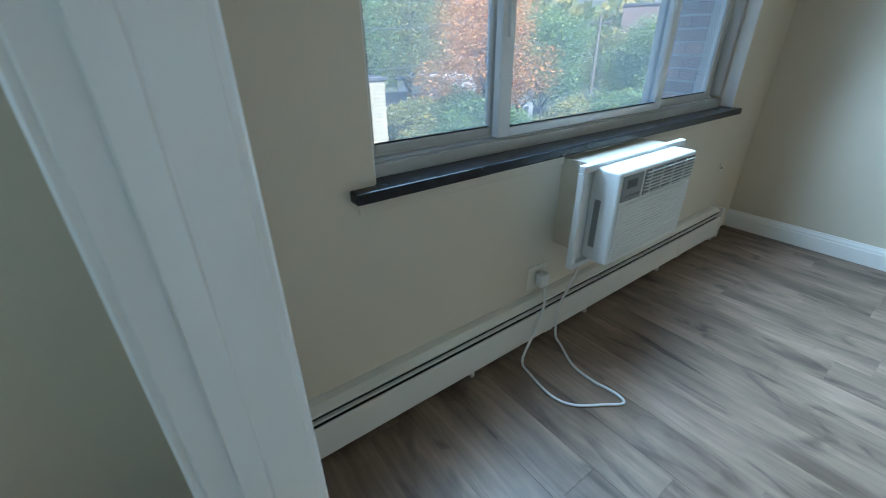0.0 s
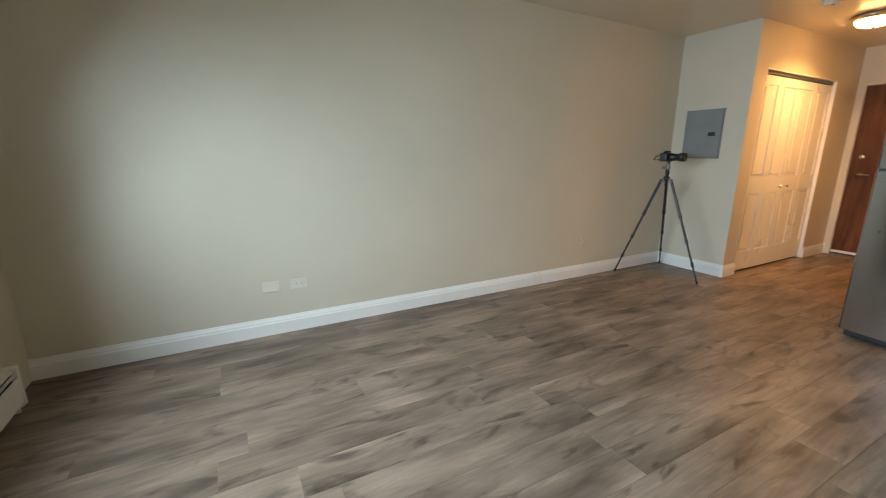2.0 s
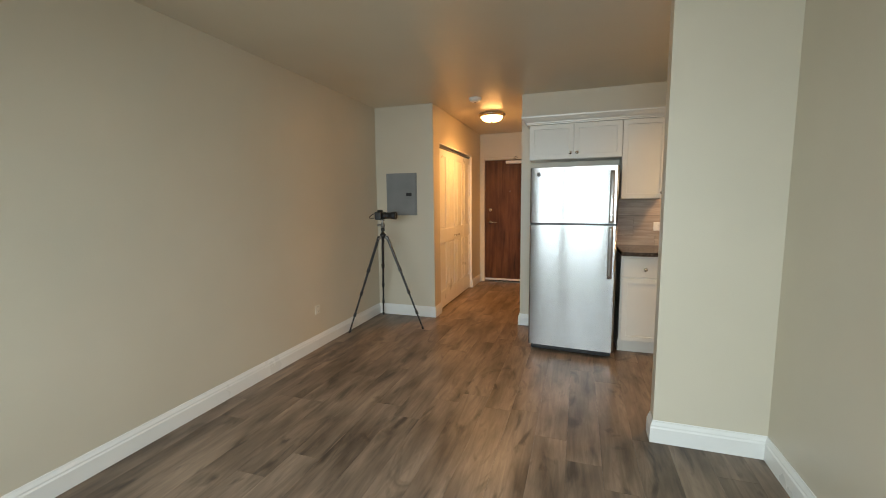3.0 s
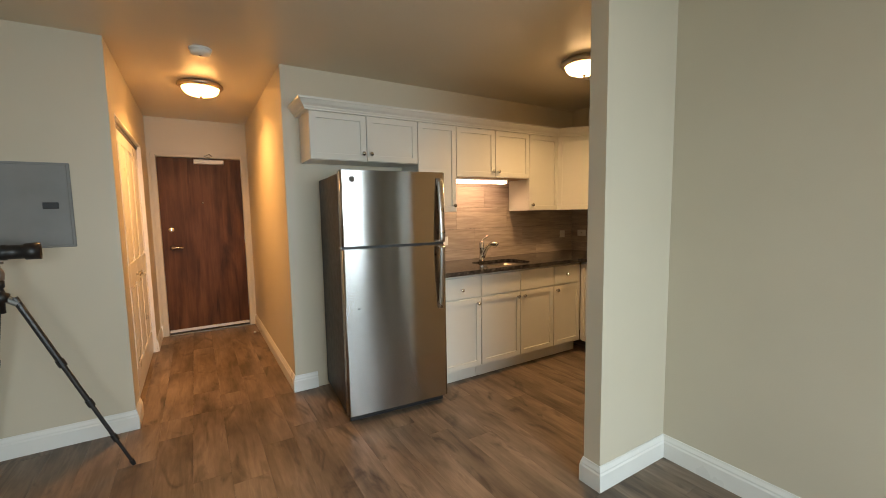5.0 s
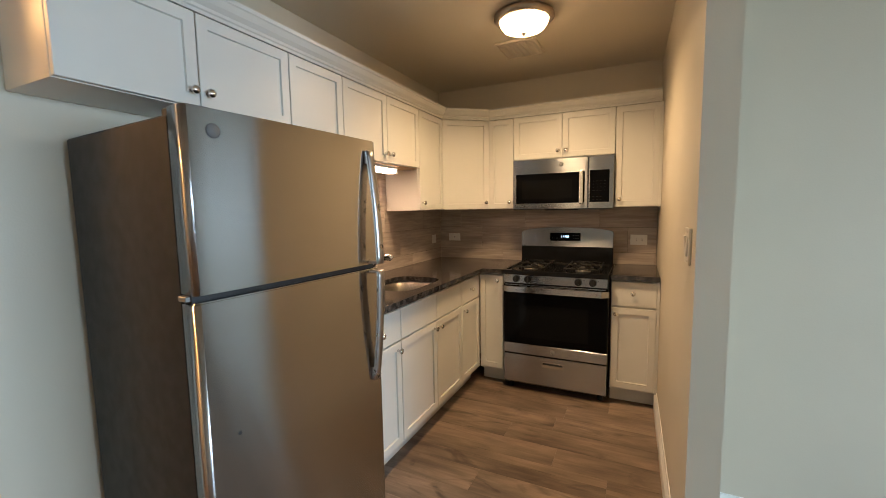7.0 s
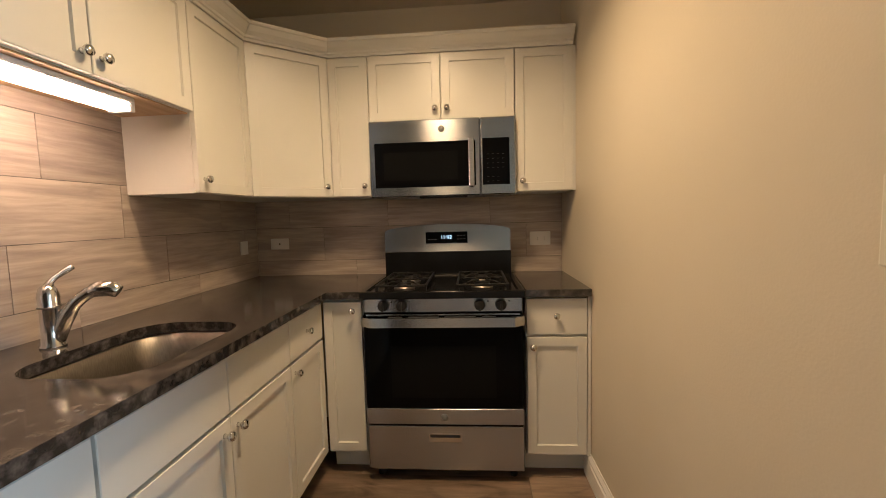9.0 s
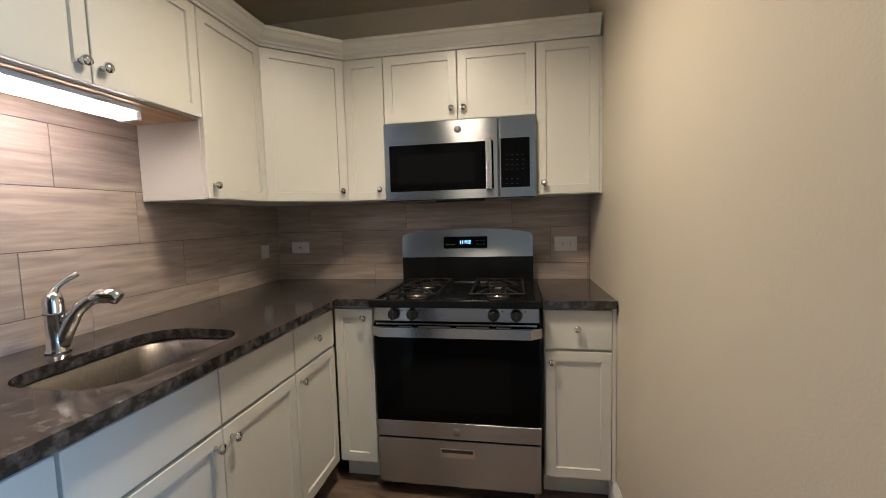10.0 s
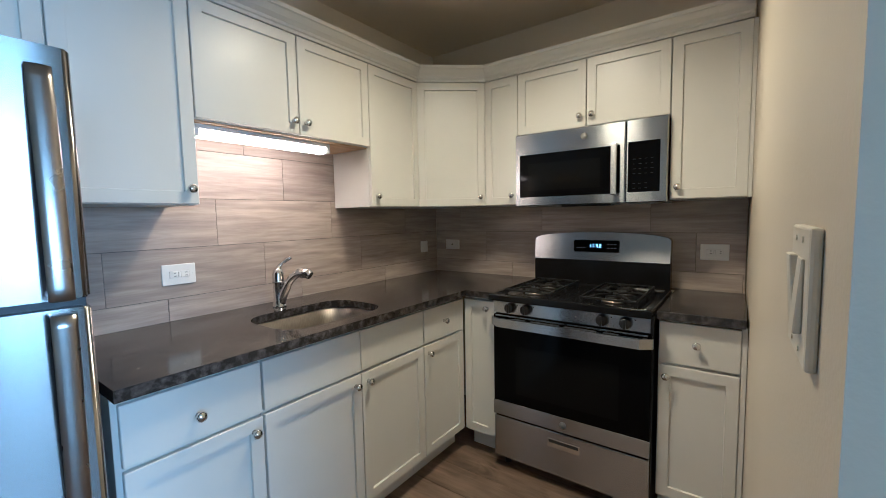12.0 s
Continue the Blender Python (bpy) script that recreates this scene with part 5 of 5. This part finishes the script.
# near house with yellow boards
yh = building("house", pose(-12.9, -25.4, GZ), 5.4, 9.0, 7.45, SIDING, DARKROOF, "pale yellow clapboard house with a flat roof", 0, 0, parapet=0.22)
for k in range(37):
    bm = bmesh.new()
    prism(bm, [(0.012, 0), (0.042, 0), (0.016, 0.205), (0.012, 0.205)], 0.0, 5.4)
    bmesh.ops.transform(bm, verts=bm.verts, matrix=Matrix(((0, 0, 1, 0), (1, 0, 0, 0), (0, 1, 0, 0), (0, 0, 0, 1))))
    bd = part("board", bm, SIDING, yh)
    bd.location = (0, 0, k * 0.2)
hw = part("window", boxes((1.15, 2.15, 0.0, 0.09, 4.85, 6.95), bevel=0.02), GREYBLD, yh)
part("pane", boxes((1.25, 2.05, 0.092, 0.10, 4.95, 6.85)), FARGLASS, hw)
part("meeting_rail", boxes((1.25, 2.05, 0.095, 0.115, 5.87, 5.93)), GREYBLD, hw)
part("chimney", boxes((4.2, 4.9, -2.0, -1.2, 7.4, 8.3), bevel=0.03), GREYBLD, yh)
building("house", pose(-7.2, -24.5, GZ), 7.5, 9.0, 8.1, GREYBLD, ROOF, "pale grey rendered house beside the yellow one", 3, 2)
building("house", pose(-39.0, -38.0, GZ), 12.0, 10.0, 5.9, GREYBLD, ROOF, "low grey building with a pale flat roof", 5, 1)
building("house", pose(-24.0, -34.0, GZ), 7.0, 8.0, 4.6, GREYBLD, DARKROOF, "low grey garage with a dark roof", 2, 1)
building("apartment_building", pose(-75.0, -37.0, GZ, 0, 0, 32), 17.0, 12.0, 13.0, DARKBLD, DARKROOF, "dark brown brick apartment building", 6, 4)
building("apartment_building", pose(-150.0, -84.0, GZ, 0, 0, 46), 18.0, 14.0, 27.0, TOWER, ROOF, "distant pale grey tower block", 6, 9, 1.6, 1.5)


def tree(x, y, h, spread, leaves, label, seed):
    rg_ = random.Random(seed)
    ob = thing("tree", pose(x, y, GZ, 0, 0, rg_.uniform(0, 360)), label, "tree", "street trees")
    bm = bmesh.new()
    tr = h * 0.022
    tube(bm, smooth_path([(0, 0, 0), (0.1, 0.05, h * 0.2), (-0.1, 0.1, h * 0.45), (0.1, 0, h * 0.8)], 3), tr, seg=8, ends=[tr * (1.2 - 0.1 * k) for k in range(10)])
    part("trunk", bm, BARK, ob)
    centres = []
    for k in range(9):
        a, z = k * 2.4 + rg_.uniform(-0.4, 0.4), h * (0.38 + 0.055 * k)
        rr = spread * (0.75 if z < h * 0.65 else 0.5) * rg_.uniform(0.7, 1.1)
        tip = (rr * math.cos(a), rr * math.sin(a), z + h * 0.12)
        bm = bmesh.new()
        tube(bm, [(0, 0, z - h * 0.12), (tip[0] * 0.5, tip[1] * 0.5, z), tip], tr * 0.4, seg=6, ends=[tr * 0.5, tr * 0.33, tr * 0.12])
        part("limb", bm, BARK, ob)
        centres.append(Vector(tip))
        centres.append(Vector((tip[0] * 0.55, tip[1] * 0.55, z + h * 0.10)))
    centres.append(Vector((0, 0, h * 0.92)))
    verts, faces = [], []
    for c in centres:
        for q in range(760):
            v = Vector((rg_.gauss(0, 1), rg_.gauss(0, 1), rg_.gauss(0, 0.8)))
            p = c + v.normalized() * (v.length ** 0.5) * spread * 0.30
            s = rg_.uniform(0.06, 0.14)
            u = Vector((rg_.uniform(-1, 1), rg_.uniform(-1, 1), rg_.uniform(-0.6, 0.6))).normalized()
            w = u.cross(Vector((rg_.uniform(-1, 1), rg_.uniform(-1, 1), rg_.uniform(-1, 1)))).normalized()
            i = len(verts)
            verts += [p - u * s, p + w * s * 0.6, p + u * s, p - w * s * 0.6]
            faces.append((i, i + 1, i + 2, i + 3))
    me = bpy.data.meshes.new("crown")
    me.from_pydata([tuple(v) for v in verts], [], faces)
    me.materials.append(leaves)
    cr = new("crown", me)
    cr.parent = ob
    return ob


rt = random.Random(11)
KINDS = ((GREEN, "leafy green street tree"), (YELLOW, "broad tree turning yellow in autumn"), (ORANGE, "autumn tree with orange leaves"))
order = (0, 1, 0, 0, 2, 0, 0, 1, 0, 2, 2, 0, 0, 0, 1, 0, 0, 0)
for k, kind in enumerate(order):
    th = radians(5 + k * 3.7 + rt.uniform(-1, 1))
    dist = (34, 46, 40, 58, 50)[k % 5] + rt.uniform(-3, 3)
    rise = max(2.2, 10.0 - max(0.0, math.degrees(th) - 32) * 0.36) - (0, 1.2, 0.4, 0, 1.0)[k % 5]
    hh = 8 + dist * math.tan(radians(rise)) + 0.6
    tree(-2 - dist * math.sin(th), -4.5 - dist * math.cos(th), hh, hh * 0.36, KINDS[kind][0], KINDS[kind][1], k)
for k in range(7):
    th = radians(24 + k * 7)
    tree(-2 - 30 * math.sin(th), -4.5 - 30 * math.cos(th), 4.6 + (k % 3) * 0.7, 2.2, KINDS[(0, 1, 0)[k % 3]][0], KINDS[(0, 1, 0)[k % 3]][1] + " below the window", 40 + k)

# far woods
rf = random.Random(5)
verts, faces = [], []
for k in range(9000):
    th = radians(rf.uniform(-30, 100))
    dist = rf.uniform(95, 130)
    z = GZ + rf.random() ** 0.7 * (15 + 4 * math.sin(th * 9) + 2.5 * math.sin(th * 31 + 1))
    p = Vector((-2 - dist * math.sin(th), -4.5 - dist * math.cos(th), z))
    s = rf.uniform(0.7, 1.6)
    u = Vector((rf.uniform(-1, 1), rf.uniform(-1, 1), rf.uniform(-1, 1))).normalized()
    w = u.cross(Vector((rf.uniform(-1, 1), rf.uniform(-1, 1), rf.uniform(-1, 1)))).normalized()
    i = len(verts)
    verts += [p - u * s, p + w * s * 0.7, p + u * s, p - w * s * 0.7]
    faces.append((i, i + 1, i + 2, i + 3))
me = bpy.data.meshes.new("far_woods")
me.from_pydata([tuple(v) for v in verts], [], faces)
me.materials.append(YELLOW)
tagged(new("far_woods", me), "distant band of mixed autumn woods", "woods", kind="stuff")

# utility poles and wires
tops = []
for x, y in ((-8.0, -31.0), (-23.7, -30.0), (-38.8, -30.5), (-56.0, -31.0)):
    po = thing("utility_pole", pose(x, y, GZ), "weathered wooden utility pole with a crossarm", "utility pole", "utility poles")
    part("pole", cyl(bmesh.new(), (0, 0, 0), (0, 0, 11.4), 0.19, 0.13, seg=12), POLE, po)
    part("crossarm", boxes((-0.07, 0.07, -1.2, 1.2, 10.6, 10.75), bevel=0.01), POLE, po)
    for q in (-1.1, -0.5, 0.5, 1.1):
        part("insulator", cyl(bmesh.new(), (0, q, 10.75), (0, q, 10.93), 0.05, 0.04, seg=8), GREYMETAL, po)
    tops.append((x, y, GZ))
for (xa, ya, za), (xb, yb, zb) in zip(tops, tops[1:]):
    for q, zz in ((-1.1, 10.93), (-0.5, 10.93), (1.1, 10.93), (0.0, 8.6), (0.0, 8.0)):
        bm = bmesh.new()
        tube(bm, [(xa + (xb - xa) * k / 12, ya + q + (yb - ya) * k / 12, za + zz - 0.9 * 4 * (k / 12) * (1 - k / 12)) for k in range(13)], 0.02 if zz > 10 else 0.035, seg=4)
        solid("wire", bm, DARKROOF, "dark overhead wire between utility poles", "wire", "")


def parked_car(x, y, colour, label):
    c = thing("parked_car", pose(x, y, GZ + 0.012), label, "car", "parked cars")
    bm = bmesh.new()
    prism(bm, [(-2.2, 0.32), (-2.25, 0.7), (-1.45, 0.88), (-0.75, 1.38), (0.85, 1.42), (1.65, 0.95), (2.2, 0.85), (2.25, 0.35)], -0.85, 0.85)
    bmesh.ops.transform(bm, verts=bm.verts, matrix=Matrix(((1, 0, 0, 0), (0, 0, 1, 0), (0, 1, 0, 0), (0, 0, 0, 1))))
    bmesh.ops.bevel(bm, geom=list(bm.edges), offset=0.06, segments=2, affect="EDGES")
    part("body", bm, colour, c)
    for s in (-1, 1):
        part("side_window", boxes((-0.95, 1.15, s * 0.852 - 0.01, s * 0.852 + 0.01, 0.95, 1.28), bevel=0.005), FARGLASS, c)
        for wx in (-1.4, 1.4):
            w_ = part("wheel", cyl(bmesh.new(), (wx, s * 0.70, 0.32), (wx, s * 0.88, 0.32), 0.32, seg=20), BLACK, c)
            part("rim", cyl(bmesh.new(), (wx, s * 0.882, 0.32), (wx, s * 0.89, 0.32), 0.2, seg=16), GREYMETAL, w_)
    return c


for k, (x, colour, nm) in enumerate(((-20.5, ACWHITE, "white"), (-27.5, GREYMETAL, "silver"), (-35.0, BLACK, "black"), (-13.0, ACWHITE, "white"))):
    parked_car(x, -22.3, colour, nm + " car parked along the street")
# ---- floor planks and tiles ----
rnd = random.Random(4)
PW, PL = 0.178, 1.22
zones = [(LONG, RIGHT, WINY, 0.02), (RIGHT, -0.0, -1.98, 0.012), (HALL_L, HALL_R, 0.02, HALL_END), (RIGHT, 0.38, WINY, -3.12), (LONG + 0.05, HALL_L, 0.13, CL1 + 0.1), (HALL_L, HALL_R, HALL_END, HALL_END + 0.13)]
made = {}


def plank_mesh(w, l):
    key = (round(w, 3), round(l, 3))
    if key not in made:
        bm = bmesh.new()
        box(bm, 0, w, 0, l, -0.0045, 0, bevel=0.0005)
        made[key] = mesh_of("plank", bm, PLANK)
    return made[key]


for x0, x1, y0, y1 in zones:
    c = math.floor((x0 + 5) / PW)
    while c * PW - 5 < x1 - 0.004:
        a, b = max(x0, c * PW - 5), min(x1, (c + 1) * PW - 5)
        off = random.Random(c).uniform(0, PL)
        r = math.floor((y0 - off) / PL)
        while r * PL + off < y1 - 0.004:
            p, q = max(y0, r * PL + off), min(y1, (r + 1) * PL + off)
            if b - a > 0.01 and q - p > 0.01:
                ob = new("plank", plank_mesh(b - a - 0.0006, q - p - 0.0006))
                ob.location = (a, p, 0)
                ob.parent = floor
            r += 1
        c += 1


def tile_mesh(w, h):
    key = ("t", round(w, 3), round(h, 3))
    if key not in made:
        bm = bmesh.new()
        box(bm, 0, w, -0.009, 0, 0, h, bevel=0.0006)
        made[key] = mesh_of("tile", bm, TILE)
    return made[key]


TW, TH = 0.61, 0.1995
for wall, length, m in ((wall_sink, 2.14, pose(-2.14, 0.009, 0)), (wall_range, 1.85, pose(0.009, 0, 0, 0, 0, -90))):
    rows = [(0.914, 1.006, 0.37), (1.006, 1.206, 0.174), (1.206, 1.406, 0.574), (1.406, 1.606, 0.29), (1.606, 1.68, 0.1)]
    for z0, z1, off in rows:
        if wall is wall_range:
            off = (off + 0.25) % TW
            if z0 > 1.4:
                continue
        u = off - TW
        while u < length:
            a, b = max(0, u), min(length, u + TW)
            if b - a > 0.01:
                ob = new("tile", tile_mesh(b - a - 0.0022, z1 - z0 - 0.0025))
                ob.matrix_basis = m @ pose(a, 0, z0)
                ob.parent = wall
            u += TW
solid("backsplash_grout", boxes((-2.14, 0.002, 0.0035, 0.0115, 0.905, 1.672)), GROUT, "grey grout bed behind the wall tiles", "grout")
solid("backsplash_grout", boxes((0.0035, 0.0115, -1.849, 0.0, 0.905, 1.40)), GROUT, "grey grout bed behind the wall tiles", "grout")
